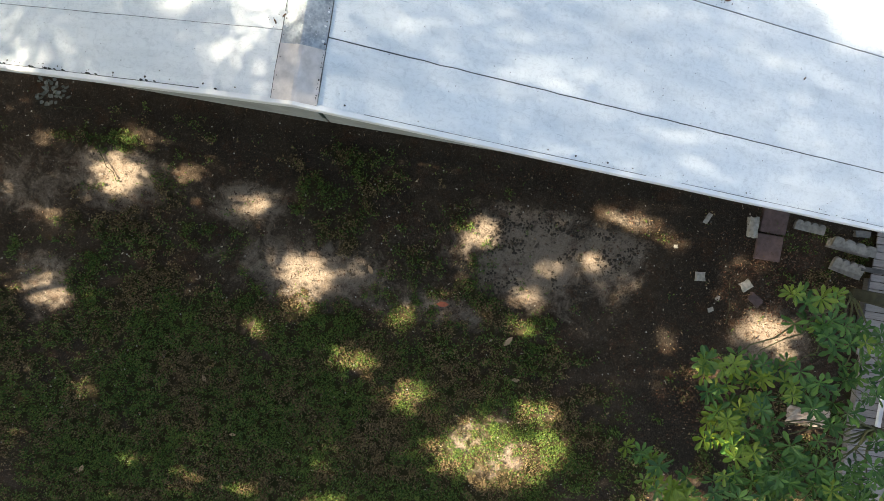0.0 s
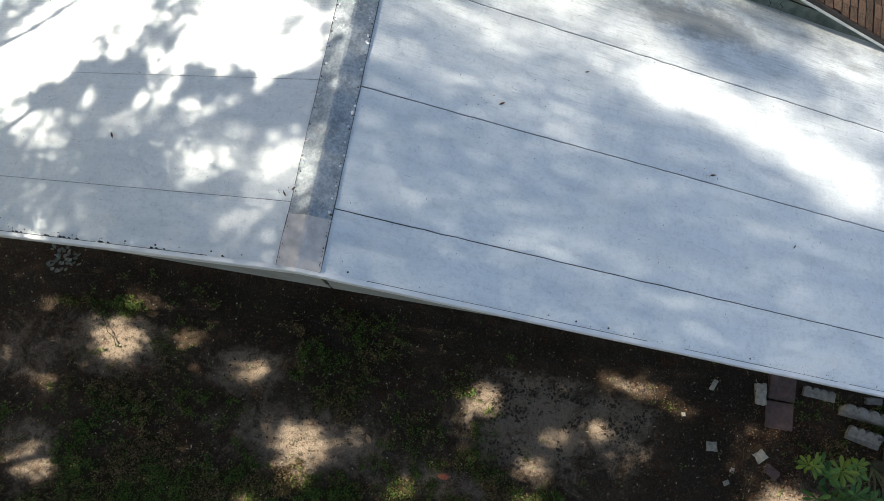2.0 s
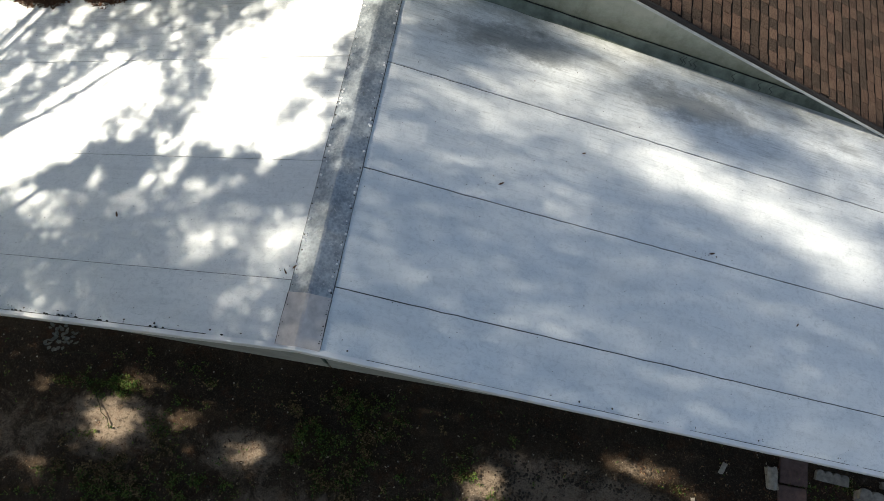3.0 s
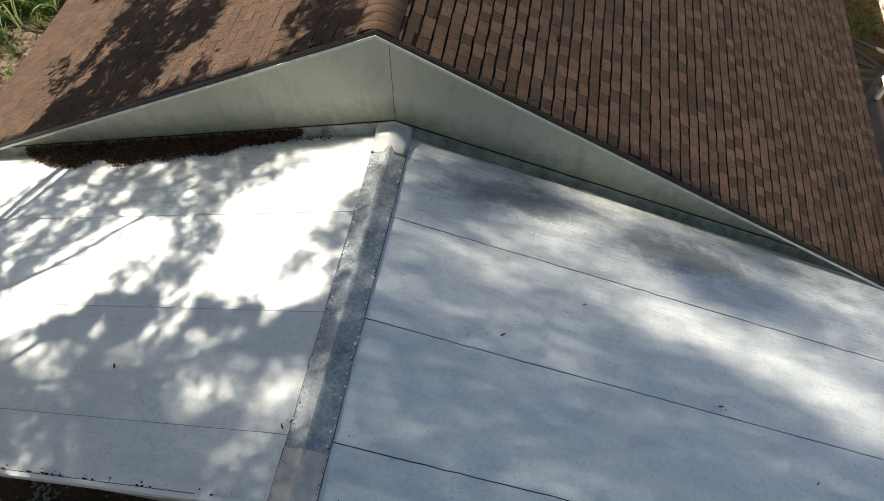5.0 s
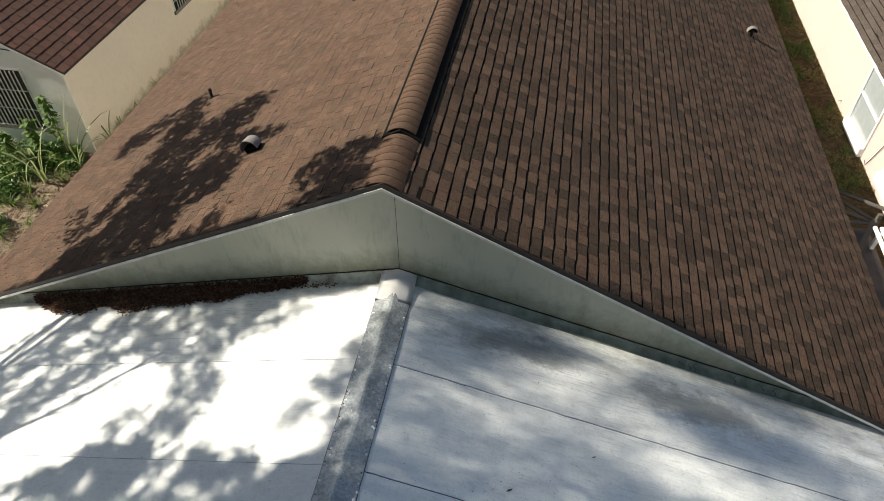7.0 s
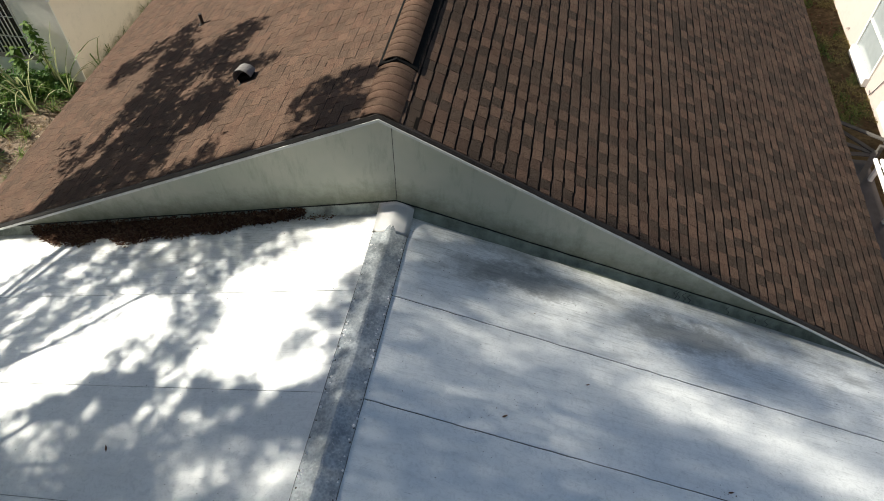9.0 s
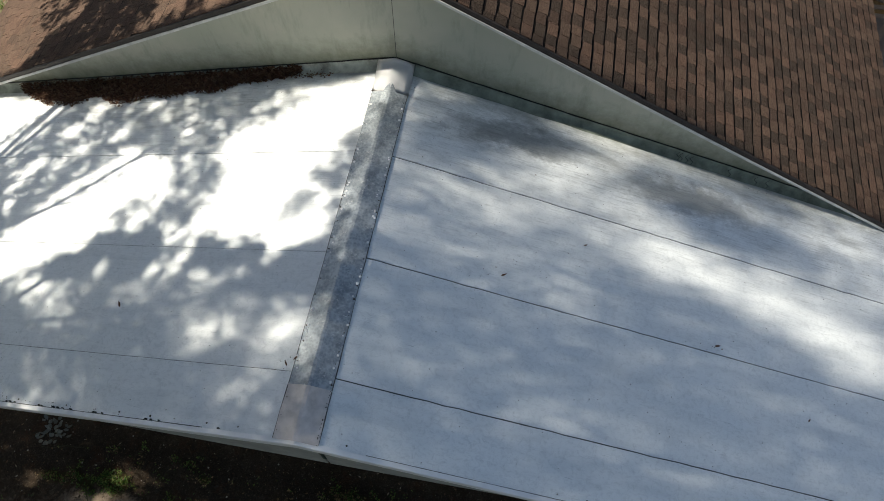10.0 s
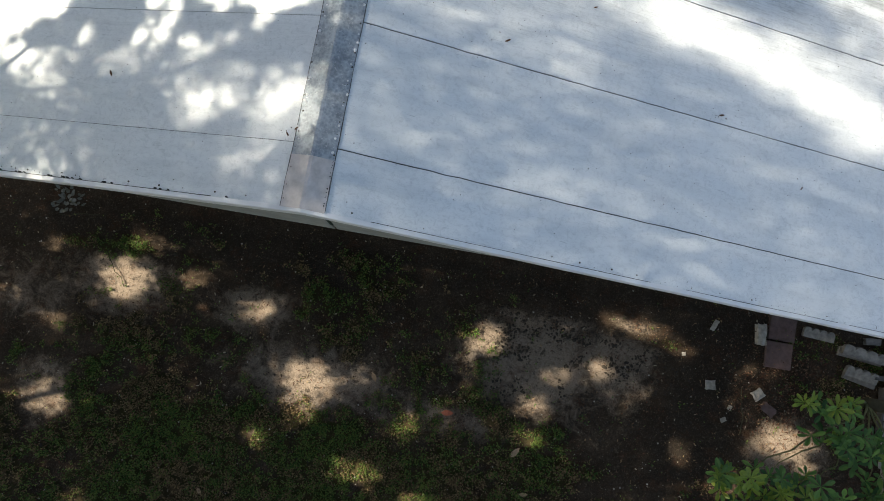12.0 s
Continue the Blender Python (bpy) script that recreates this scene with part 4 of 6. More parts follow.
part("eave_trim", box((NX + 0.0, NY - 0.05, nz(NX) - 0.14), (NX + 0.055, 27.2, nz(NX) - 0.095)), WHITE_FRAME, nl, "white eave trim")
part("cable", tube([(NX - 0.9, NY - 0.02, 2.62), (NX - 2.5, NY - 0.02, 2.72)], [0.012, 0.012], 5), TARP, nl)
window_barred(nl, (NX - 2.35, NY, 0.62), (NX - 1.05, NY - 1, 2.12), "y", 12)
window_barred(nl, (NX, 16.5, 1.25), (NX + 1, 17.65, 2.0), "x", 9)


def barrel_tiles():
    """Flat interlocking tiles in courses up the slope."""
    rng = random.Random(31)
    verts, faces = [], []
    run = math.hypot(1, NP)
    total = (NX + 0.1 - NRX) * run
    down = Vector((1, 0, -NP)).normalized()
    up = Vector((NP, 0, 1)).normalized()
    expo = 0.21
    for c in range(int(total / expo) + 1):
        s = total - c * expo
        y = NY - 0.04 - (c % 2) * 0.14
        while y < 27.0:
            a, b = max(y, NY - 0.04), y + 0.28
            y += 0.28
            t = 0.025 + rng.uniform(-0.002, 0.002)
            o = Vector((NRX, a, nz(NRX))) + down * (s + rng.uniform(-0.002, 0.002))
            w = b - a - 0.0006
            if w < 0.05:
                continue
            k = len(verts)
            for p in ((0, 0, 0), (0, w, 0), (0, w, t - 0.008), (0, 0, t - 0.008), (-0.01, 0.012, t), (-0.01, w - 0.012, t), (-expo - 0.04, 0, 0.012), (-expo - 0.04, w, 0.012)):
                verts.append(tuple(o + down * p[0] + Vector((0, p[1], 0)) + up * p[2]))
            faces += [tuple(k + i for i in q) for q in ((0, 1, 2, 3), (3, 2, 5, 4), (4, 5, 7, 6), (0, 3, 4, 6), (1, 7, 5, 2))]
    raw("roof_tiles", verts, faces, TILE_RED, nl, "dark red-brown flat roof tiles in courses", "stuff")


barrel_tiles()

# ---- neighbouring house on the far side, peach with a white-edged roof ----
# a bank is added beyond the house so that sunlight clears the eave; plan numbers are for level ground and drawn in
# towards the open yard
def drawn_in(ob, k):
    ob.matrix_basis = Matrix.Translation(Vector(EYE) * (1 - k)) @ Matrix.Scale(k, 4)
    return ob


BANK = 0.915
nr = thing("neighbour_house", "sunlit peach stucco house with grey-brown shingle roof", "house")
QX, QE, QY0, QY1 = 7.48, 2.2, 8.5, 30.0
part("wall", box((QX, QY0, -0.05), (QX + 8.0, QY1, QE + 0.1)), STUCCO_R, nr, "sunlit peach stucco wall")
QP, QEX = 0.33, 7.02
part("roof_deck", prism([(QEX, QE), (QX + 4, QE + QP * (QX + 4 - QEX)), (QX + 8.4, QE), (QX + 8.4, QE - 0.05), (QX + 4, QE + QP * (QX + 4 - QEX) - 0.05), (QEX, QE - 0.05)], "y", QY0 - 0.4, QY1 + 0.4), UNDERLAY, nr)
part("eave_trim", box((QEX - 0.02, QY0 - 0.4, QE - 0.03), (QEX + 0.008, QY1 + 0.4, QE + 0.004)), WHITE_METAL, nr, "bright white eave edge")
part("soffit", box((QEX + 0.014, QY0 - 0.3, QE - 0.08), (QX - 0.002, QY1 + 0.3, QE - 0.052)), WHITE_METAL, nr)
lay_shingles(nr, QX + 4, QE + QP * (QX + 4 - QEX), QP, -1, QEX, QY0 + 2.0, QY1, SHINGLE_GREY, SHINGLE_GREY, 0, 77, 0.15, 0.25, lambda x, y: x < 10.5, "grey-brown asphalt shingles")
w = new("window")
w.parent = nr
tagged(w, "white-framed window with deep sill")
wy0, wy1, wz0, wz1 = 14.36, 15.66, 0.30, 1.66
part("pane", box((QX - 0.004, wy0, wz0), (QX + 0.05, wy1, wz1)), GLASS, w, "pale reflecting glass")
for lo, hi in (((QX - 0.05, wy0 - 0.06, wz0), (QX + 0.02, wy0, wz1)), ((QX - 0.05, wy1, wz0), (QX + 0.02, wy1 + 0.06, wz1)), ((QX - 0.05, wy0, wz1), (QX + 0.02, wy1, wz1 + 0.06)), ((QX - 0.04, wy0, 0.98), (QX + 0.02, wy1, 1.03))):
    part("frame", box(lo, hi, 0.004), WHITE_FRAME, w)
part("sill", box((QX - 0.13, wy0 - 0.05, wz0 - 0.24), (QX + 0.02, wy1 + 0.05, wz0 - 0.002), 0.01), WHITE_FRAME, w, "deep white sill")
w = new("window")
w.parent = nr
tagged(w, "white-framed window with deep sill")
part("pane", box((QX - 0.004, 11.9, 0.52), (QX + 0.05, 13.1, 1.66)), GLASS, w, "pale reflecting glass")
for lo, hi in (((QX - 0.05, 11.84, 0.52), (QX + 0.02, 11.9, 1.66)), ((QX - 0.05, 13.1, 0.52), (QX + 0.02, 13.16, 1.66)), ((QX - 0.05, 11.9, 1.66), (QX + 0.02, 13.1, 1.72))):
    part("frame", box(lo, hi, 0.004), WHITE_FRAME, w)
part("sill", box((QX - 0.13, 11.8, 0.28), (QX + 0.02, 13.2, 0.518), 0.01), WHITE_FRAME, w, "deep white sill")
part("cable", tube([(QX - 0.015, 13.3, 2.1), (QX - 0.02, 13.5, 1.2), (QX - 0.02, 13.85, 0.35), (QX - 0.03, 13.95, 0.12), (QX - 0.05, 14.02, 0.2)], [0.009] * 5, 5), TARP, nr, "thin dark cable hanging down the wall")
part("wall_hook", tube([(QX + 0.01, 16.5, 0.24), (QX - 0.05, 16.5, 0.24), (QX - 0.06, 16.56, 0.19)], [0.012, 0.012, 0.01], 5), CONCRETE, nr)
bm = bmesh.new()
bmesh.ops.create_uvsphere(bm, u_segments=14, v_segments=8, radius=0.16)
for v in bm.verts:
    v.co = Vector((7.93, 18.10, 2.50)) + Vector((v.co.x, v.co.y, max(-0.06, v.co.z * 0.55) + 0.16))
part("roof_vent", bm, BLACK, nr, "black mushroom vent", smooth=True)
part("vent_pipe", tube([(7.93, 18.10, 2.50 - 0.05), (7.93, 18.10, 2.50 + 0.15)], [0.1, 0.1], 10), DARK_TRIM, nr)

drawn_in(nr, BANK)
bm = prism([(4.7, -0.05), (16.0, -0.05), (16.0, 0.79), (5.1, 0.79), (4.75, 0.3)], "y", 6.6, 30.0)
part("bank", bm, PASSAGE_SOIL, None, "added brown earth bank lifting passage and neighbouring house into sunlight", "structure")
# ---- passage between the houses ----
gate = thing("fence", "silvered timber fence bay leaning across the passage", "fence")
for k, (a, b) in enumerate((((5.2, 13.0, 0.62), (6.85, 11.45, 0.52)), ((5.2, 12.0, 0.60), (6.85, 11.43, 0.50)), ((5.2, 11.2, 0.58), (6.83, 11.40, 0.49)), ((6.0, 9.9, 0.56), (6.84, 11.45, 0.56)), ((6.2, 12.15, 0.66), (7.2, 11.6, 0.66)))):
    va, vb = Vector(a), Vector(b)
    d = (vb - va).normalized()
    side = d.cross(Vector((0, 0, 1))).normalized() * 0.05
    up = Vector((0, 0, 0.012))
    bm = bmesh.new()
    vs = [bm.verts.new(p) for p in (va - side - up, va + side - up, va + side + up, va - side + up, vb - side - up, vb + side - up, vb + side + up, vb - side + up)]
    for q in ((0, 1, 2, 3), (7, 6, 5, 4), (0, 4, 5, 1), (1, 5, 6, 2), (2, 6, 7, 3), (3, 7, 4, 0)):
        bm.faces.new([vs[i] for i in q])
    bmesh.ops.recalc_face_normals(bm, faces=bm.faces)
    part("slat", bm, WEATHERED, gate)
part("post", box((6.86, 11.42, -0.03), (6.94, 11.5, 0.70), 0.006), WEATHERED, gate)
part("post", box((5.15, 12.9, -0.03), (5.25, 13.0, 1.0), 0.006), WEATHERED, gate)
bm = bmesh.new()
bmesh.ops.create_grid(bm, x_segments=14, y_segments=26, size=0.5)
for v in bm.verts:
    u, t = v.co.x + 0.5, v.co.y + 0.5
    h = 0.33 * min(1, 20 * u, 20 * (1 - u), 30 * t, 30 * (1 - t)) + 0.025 * noise.noise(Vector((u * 4, t * 7, 0)))
    v.co = Vector((5.2 + 1.64 * u, 7.4 + 4.05 * t, max(0.0, h * 1.3)))
tarp = tagged(part("ground_cover", bm, TARP, None, "black plastic sheet draped over stored goods", smooth=True), category="tarpaulin")
drawn_in(gate, BANK)
drawn_in(tarp, BANK)
rail = thing("railing", "white plastic fence rails on posts along the passage", "rail")
drawn_in(rail, 0.872)
for dx in (0.0, 0.13):
    part("rail", box((6.86 + dx, 7.8, 0.37), (6.93 + dx, 11.40, 0.43), 0.008), WHITE_METAL, rail)
for y in (8.2, 10.0, 11.2):
    part("post", box((6.92, y, -0.62), (7.00, y + 0.08, 0.37), 0.006), WHITE_METAL, rail)


def blades(name, spots, mat, parent, rng, height, width, n, lean, label, kind=""):
    verts, faces = [], []
    for (x, y, z) in spots:
        for _ in range(n):
            a, l = rng.uniform(0, 6.283), lean * rng.uniform(0.4, 1.1)
            h, w = height * rng.uniform(0.6, 1.1), width * rng.uniform(0.7, 1.2)
            dx, dy = math.cos(a), math.sin(a)
            bx, by = x + rng.gauss(0, 0.03), y + rng.gauss(0, 0.03)
            k = len(verts)
            for i in range(6):
                t = i / 5
                out, up = l * t ** 1.5, h * (t - 0.55 * (l / max(h, 0.01)) * t ** 3)
                ww = w * (1 - t) ** 0.6 * (0.5 + t if t < 0.5 else 1)
                verts += [(bx + dx * out - dy * ww, by + dy * out + dx * ww, z + up), (bx + dx * out + dy * ww, by + dy * out - dx * ww, z + up)]
            for i in range(5):
                faces.append((k + 2 * i, k + 2 * i + 1, k + 2 * i + 3, k + 2 * i + 2))
    return raw(name, verts, faces, mat, parent, label, kind)


rng = random.Random(55)
# the passage's soil, raised with the added bank
bm = bmesh.new()
bmesh.ops.create_grid(bm, x_segments=16, y_segments=90, size=0.5)
for v in bm.verts:
    u, t = v.co.x + 0.5, v.co.y + 0.5
    edge = min(1, 12 * t)
    v.co = Vector((5.3 + 2.23 * u, 12.2 + 17 * t, 0.04 * edge - 0.02 + 0.015 * noise.noise(Vector((u * 6, t * 40, 0)))))
drawn_in(part("passage_ground", bm, PASSAGE_SOIL, None, "rusty brown soil between the houses", "structure", smooth=True), BANK)
# strip of rough grass in the passage
spots = [(rng.uniform(5.35, 7.45), rng.uniform(12.9, 27), 0.015) for _ in range(5200)]
spots = [s for s in spots if noise.noise(Vector((s[0] * 1.5, s[1] * 0.9, 0))) > -0.15]
green = [s for s in spots if noise.noise(Vector((s[0] * 2.2, s[1] * 0.8, 7))) > 0.02]
dry = [s for s in spots if noise.noise(Vector((s[0] * 2.2, s[1] * 0.8, 7))) <= 0.12]
drawn_in(blades("passage_grass", green, TURF, None, rng, 0.12, 0.009, 6, 0.10, "patchy green grass between the houses", "stuff"), BANK)
drawn_in(blades("passage_hay", dry, HAY, None, rng, 0.10, 0.010, 6, 0.11, "dry yellow-brown grass between the houses", "stuff"), BANK)
verts, faces = [], []
for _ in range(1600):
    leaf_card(verts, faces, Vector((rng.uniform(5.35, 7.45), rng.uniform(12.8, 26), 0.04)), rng.uniform(0.05, 0.10), rng.uniform(0.02, 0.04), rand_quat(rng, 0.5))
drawn_in(raw("passage_litter", verts, faces, LITTER_RED, None, "brown leaves in the passage", "stuff"), BANK)

# planting in front of the cream house: a few lanky canes, low bushes and weeds on dry sand
for x, y, h, lean, n in ((-10.55, 10.90, 1.15, 1.15, 7), (-10.95, 11.20, 1.55, 0.45, 6), (-11.10, 10.28, 1.25, 1.0, 7), (-11.75, 10.80, 1.3, 1.1, 5), (-10.30, 11.9, 0.8, 0.8, 6), (-12.3, 10.0, 1.0, 0.9, 6)):
    p = thing("cane_plant", "lanky clump of long arching pale green cane leaves", "plant", "canes by the wall")
    blades("foliage", [(x, y, 0)], BLADE, p, rng, h * 1.35, 0.030, n + 2, lean * 1.15, "")
for x, y, h in ((-10.98, 11.15, 1.75), (-11.62, 11.1, 1.1), (-12.1, 10.75, 0.9)):
    p = thing("tall_weed", "upright leafy green weed by the wall", "plant", "weeds by the wall")
    part("stem", tube([(x, y, -0.02), (x + 0.03, y, h * 0.5), (x - 0.02, y + 0.02, h)], [0.014, 0.011, 0.006], 6), TWIG, p)
    verts, faces = [], []
    for _ in range(90):
        k = rng.random() ** 0.6
        q = Euler((rng.gauss(0, 0.3), rng.uniform(-0.1, 0.7), rng.uniform(0, 6.283))).to_quaternion()
        leaf_card(verts, faces, Vector((x + rng.gauss(0, 0.03), y + rng.gauss(0, 0.03), h * (0.3 + 0.72 * k))), rng.uniform(0.12, 0.24), rng.uniform(0.05, 0.09), q, -0.15)
    raw("foliage", verts, faces, BUSH_LEAF, p)
for x, y, h, n in ((-11.33, 9.41, 0.42, 34), (-10.57, 8.89, 0.26, 24), (-10.9, 10.72, 0.34, 30), (-10.35, 12.5, 0.5, 26), (-10.32, 13.2, 0.45, 24), (-10.35, 14.4, 0.4, 20), (-12.1, 9.2, 0.4, 34), (-11.7, 8.7, 0.35, 26), (-10.35, 8.1, 0.25, 20), (-11.6, 9.95, 0.3, 26), (-11.2, 9.9, 0.4, 40), (-10.8, 9.5, 0.3, 30), (-11.0, 8.5, 0.35, 34), (-10.7, 10.4, 0.4, 34), (-11.9, 9.5, 0.5, 44)):
    p = thing("grass_tuft", "tuft of dark green strappy grass on dry sand", "grass tuft", "tufts beside the house")
    blades("foliage", [(x, y, 0)], TURF, p, rng, h, 0.012, n, h * 1.1, "")
for x, y, r, mat in ((-11.95, 11.15, 0.36, SHRUB_LEAF), (-11.45, 11.2, 0.30, SHRUB_LEAF), (-12.6, 11.0, 0.45, SHRUB_LEAF), (-11.94, 10.42, 0.44, BUSH_LEAF), (-12.65, 10.2, 0.5, BUSH_LEAF), (-12.45, 9.45, 0.45, SHRUB_LEAF), (-10.98, 11.28, 0.22, BUSH_LEAF), (-13.3, 10.6, 0.6, SHRUB_LEAF), (-12.0, 8.4, 0.4, SHRUB_LEAF), (-11.5, 10.6, 0.32, SHRUB_LEAF), (-11.75, 9.75, 0.36, SHRUB_LEAF), (-12.3, 9.9, 0.4, BUSH_LEAF), (-10.75, 11.0, 0.25, SHRUB_LEAF), (-11.3, 8.7, 0.3, SHRUB_LEAF), (-12.8, 8.9, 0.5, SHRUB_LEAF), (-11.2, 10.95, 0.28, BUSH_LEAF), (6.60, 22.89, 0.4, BUSH_LEAF), (5.80, 23.19, 0.5, BUSH_LEAF)):
    p = thing("bush", "low leafy green bush by the cream house" if x < 0 else "pale leafy bush at the end of the passage", "bush", "bushes by the houses")
    verts, faces = [], []
    for _ in range(620):
        d = Vector((rng.gauss(0, 1), rng.gauss(0, 1), abs(rng.gauss(0, 0.8)))).normalized() * r * rng.uniform(0.35, 1.12)
        leaf_card(verts, faces, Vector((x, y, 0.05)) + d, rng.uniform(0.05, 0.10), rng.uniform(0.03, 0.05), rand_quat(rng, 1.0))
    raw("foliage", verts, faces, mat, p)
    part("stem", tube([(x, y, -0.02), (x + 0.02, y, r * 0.8)], [0.02, 0.01], 5), BARK, p)
    if x > 0:
        drawn_in(p, BANK)
spots = [(rng.uniform(-13.5, -8.2), rng.uniform(5.0, 11.3), 0) for _ in range(1500)]
spots = [s for s in spots if noise.noise(Vector((s[0] * 1.3, s[1] * 1.3, 3))) > 0.0]
blades("side_grass", spots, THATCH, None, rng, 0.13, 0.007, 6, 0.12, "weedy grass beside the house", "stuff")
verts, faces = [], []
for _ in range(1500):
    leaf_card(verts, faces, Vector((rng.uniform(-12.5, -8.2), rng.uniform(5.0, 11.3), 0.02)), rng.uniform(0.05, 0.10), rng.uniform(0.02, 0.04), rand_quat(rng, 0.5))
raw("side_litter", verts, faces, LITTER, None, "dry leaves on sandy soil", "stuff")

# ---- yard: turf, leaves, rubble ----
def yard_cover():
    rng = random.Random(21)
    sets = (([], []), ([], []))
    n = 0
    while n < 170000:
        x, y = rng.uniform(-7.5, 6.2), rng.uniform(-4.9, 1.3)
        t = turf_cover(x, y)
        clump = noise.noise(Vector((x * 7, y * 8, 2))) + 0.6 * noise.noise(Vector((x * 16, y * 17, 6)))
        if rng.random() > (t - 0.28) * 1.7 * (1 + 1.9 * clump) + 0.02:
            continue
        n += 1
        dry = noise.noise(Vector((x * 1.1, y * 1.4, 14))) + 0.7 * noise.noise(Vector((x * 4, y * 4.5, 17))) + rng.gauss(0, 0.25) > 0.10
        verts, faces = sets[dry]
        k = len(verts)
        a, s = rng.uniform(0, 6.283), rng.uniform(0.008, 0.022) * (1.25 if clump > 0.3 else 1.0)
        z = 0.012 + rng.random() * 0.03
        lift = rng.uniform(0.0, 0.02)
        c, d = math.cos(a), math.sin(a)
        verts += [(x, y, z - 0.02), (x + c * s - d * s * 0.5, y + d * s + c * s * 0.5, z + lift), (x + c * s * 1.7, y + d * s * 1.7, z), (x + c * s + d * s * 0.5, y + d * s - c * s * 0.5, z + lift)]
        faces.append((k, k + 1, k + 2, k + 3))
    raw("turf", *sets[0], TURF, None, "short patchy green turf and clover in the yard", "stuff")
    raw("dead_grass", *sets[1], THATCH, None, "brown dead grass and moss among the turf", "stuff")
    verts, faces = [], []
    for _ in range(5200):
        x, y = rng.uniform(-7.5, 6.2), rng.uniform(-4.9, 1.6)
        s = rng.choice((0.010, 0.012, 0.015, 0.019, 0.026, 0.042)) * rng.uniform(0.8, 1.2)
        leaf_card(verts, faces, Vector((x, y, 0.03)), s, s * rng.uniform(0.25, 0.5), rand_quat(rng, 0.35))
    raw("yard_litter", verts, faces, LITTER, None, "small dry leaves scattered over the yard", "stuff")
    verts, faces = [], []
    for _ in range(9000):
        x, y = rng.uniform(-7.5, 6.2), rng.uniform(-4.9, 1.5)
        if noise.noise(Vector((x * 0.9, y * 1.1, 23))) + 0.5 * noise.noise(Vector((x * 3.5, y * 3.5, 29))) < 0.12:
            continue
        s = rng.uniform(0.012, 0.04)
        leaf_card(verts, faces, Vector((x, y, 0.028)), s, s * rng.uniform(0.3, 0.6), rand_quat(rng, 0.35))
    raw("rusty_litter", verts, faces, LITTER_RED, None, "rust-brown leaf crumbs drifted over turf and soil", "stuff")
    verts, faces = [], []
    for _ in range(1900):
        x, y = rng.gauss(4.9, 0.45), rng.gauss(0.2, 0.5)
        if rng.random() < 0.35:
            x, y = rng.gauss(4.2, 0.3), rng.gauss(-1.6, 0.3)
        leaf_card(verts, faces, Vector((x, min(y, 1.4), 0.035)), rng.uniform(0.018, 0.05), rng.uniform(0.008, 0.02), rand_quat(rng, 0.7))
    raw("shrub_litter", verts, faces, LITTER_RED, None, "brown leaves heaped about the shrub", "stuff")
    verts, faces = [], []
    for _ in range(700):
        x, y = rng.uniform(-7.5, 6), rng.uniform(-4.8, 1.4)
        r = rng.choice((0.005, 0.007, 0.009, 0.014))
        k = len(verts)
        for a in range(5):
            verts.append((x + math.cos(a * 1.257) * r * rng.uniform(0.7, 1.2), y + math.sin(a * 1.257) * r, 0.022))
        verts.append((x, y, 0.022 + r * 0.8))
        faces += [(k + a, k + (a + 1) % 5, k + 5) for a in range(5)]
    raw("pebbles", verts, faces, PALE_STONE, None, "small pale pebbles and crumbs", "stuff")
    # dark clods of earth
    verts, faces = [], []
    for _ in range(6000):
        x, y = rng.gauss(1.7, 0.9), rng.gauss(0.1, 0.5)
        if rng.random() < 0.4:
            x, y = rng.uniform(-6, 5.5), rng.uniform(-3.5, 1.2)
        if noise.noise(Vector((x * 3, y * 3, 8))) < 0.05:
            continue
        r = rng.uniform(0.006, 0.026) * rng.random() + 0.004
        k = len(verts)
        for a in range(6):
            q = r * rng.uniform(0.6, 1.3)
            verts.append((x + math.cos(a * 1.047) * q, y + math.sin(a * 1.047) * q, 0.018))
        verts.append((x, y, 0.02 + r * 0.5))
        faces += [(k + a, k + (a + 1) % 6, k + 6) for a in range(6)]
    raw("soil_clods", verts, faces, CRUMB, None, "dark crumbs of soil and bark", "stuff")


yard_cover()


def big_leaf(x, y, length, turn, mat, label):
    verts, faces = [], []
    leaf_card(verts, faces, Vector((x, y, 0.035)), length, length * 0.42, Euler((0.1, -0.05, turn)).to_quaternion(), 0.12)
    tagged(raw("fallen_leaf", verts, faces, mat, None, label), category="leaf", group="large fallen leaves")


RED_LEAF = plain("rusty red dead leaf", (0.26, 0.07, 0.035), 0.7, 0.0, 0.3, 40.0)
TAN_LEAF = plain("tan dead leaf", (0.40, 0.26, 0.15), 0.7, 0.0, 0.3, 40.0)
big_leaf(0.10, -0.92, 0.19, 0.15, RED_LEAF, "large rusty red dead leaf on the turf")
big_leaf(1.17, -1.36, 0.19, 1.0, TAN_LEAF, "large tan dead leaf on the turf")
big_leaf(-0.96, -0.53, 0.15, 5.3, TAN_LEAF, "tan dead leaf on bare soil")
big_leaf(1.36, -1.83, 0.13, 0.2, TAN_LEAF, "tan dead leaf on the turf")
big_leaf(-3.0, -2.6, 0.12, 2.2, TAN_LEAF, "tan dead leaf on the turf")
big_leaf(-4.6, -4.2, 0.13, 1.2, TAN_LEAF, "tan dead leaf on the turf")
big_leaf(-2.55, -3.3, 0.11, 0.2, TAN_LEAF, "tan dead leaf on the turf")


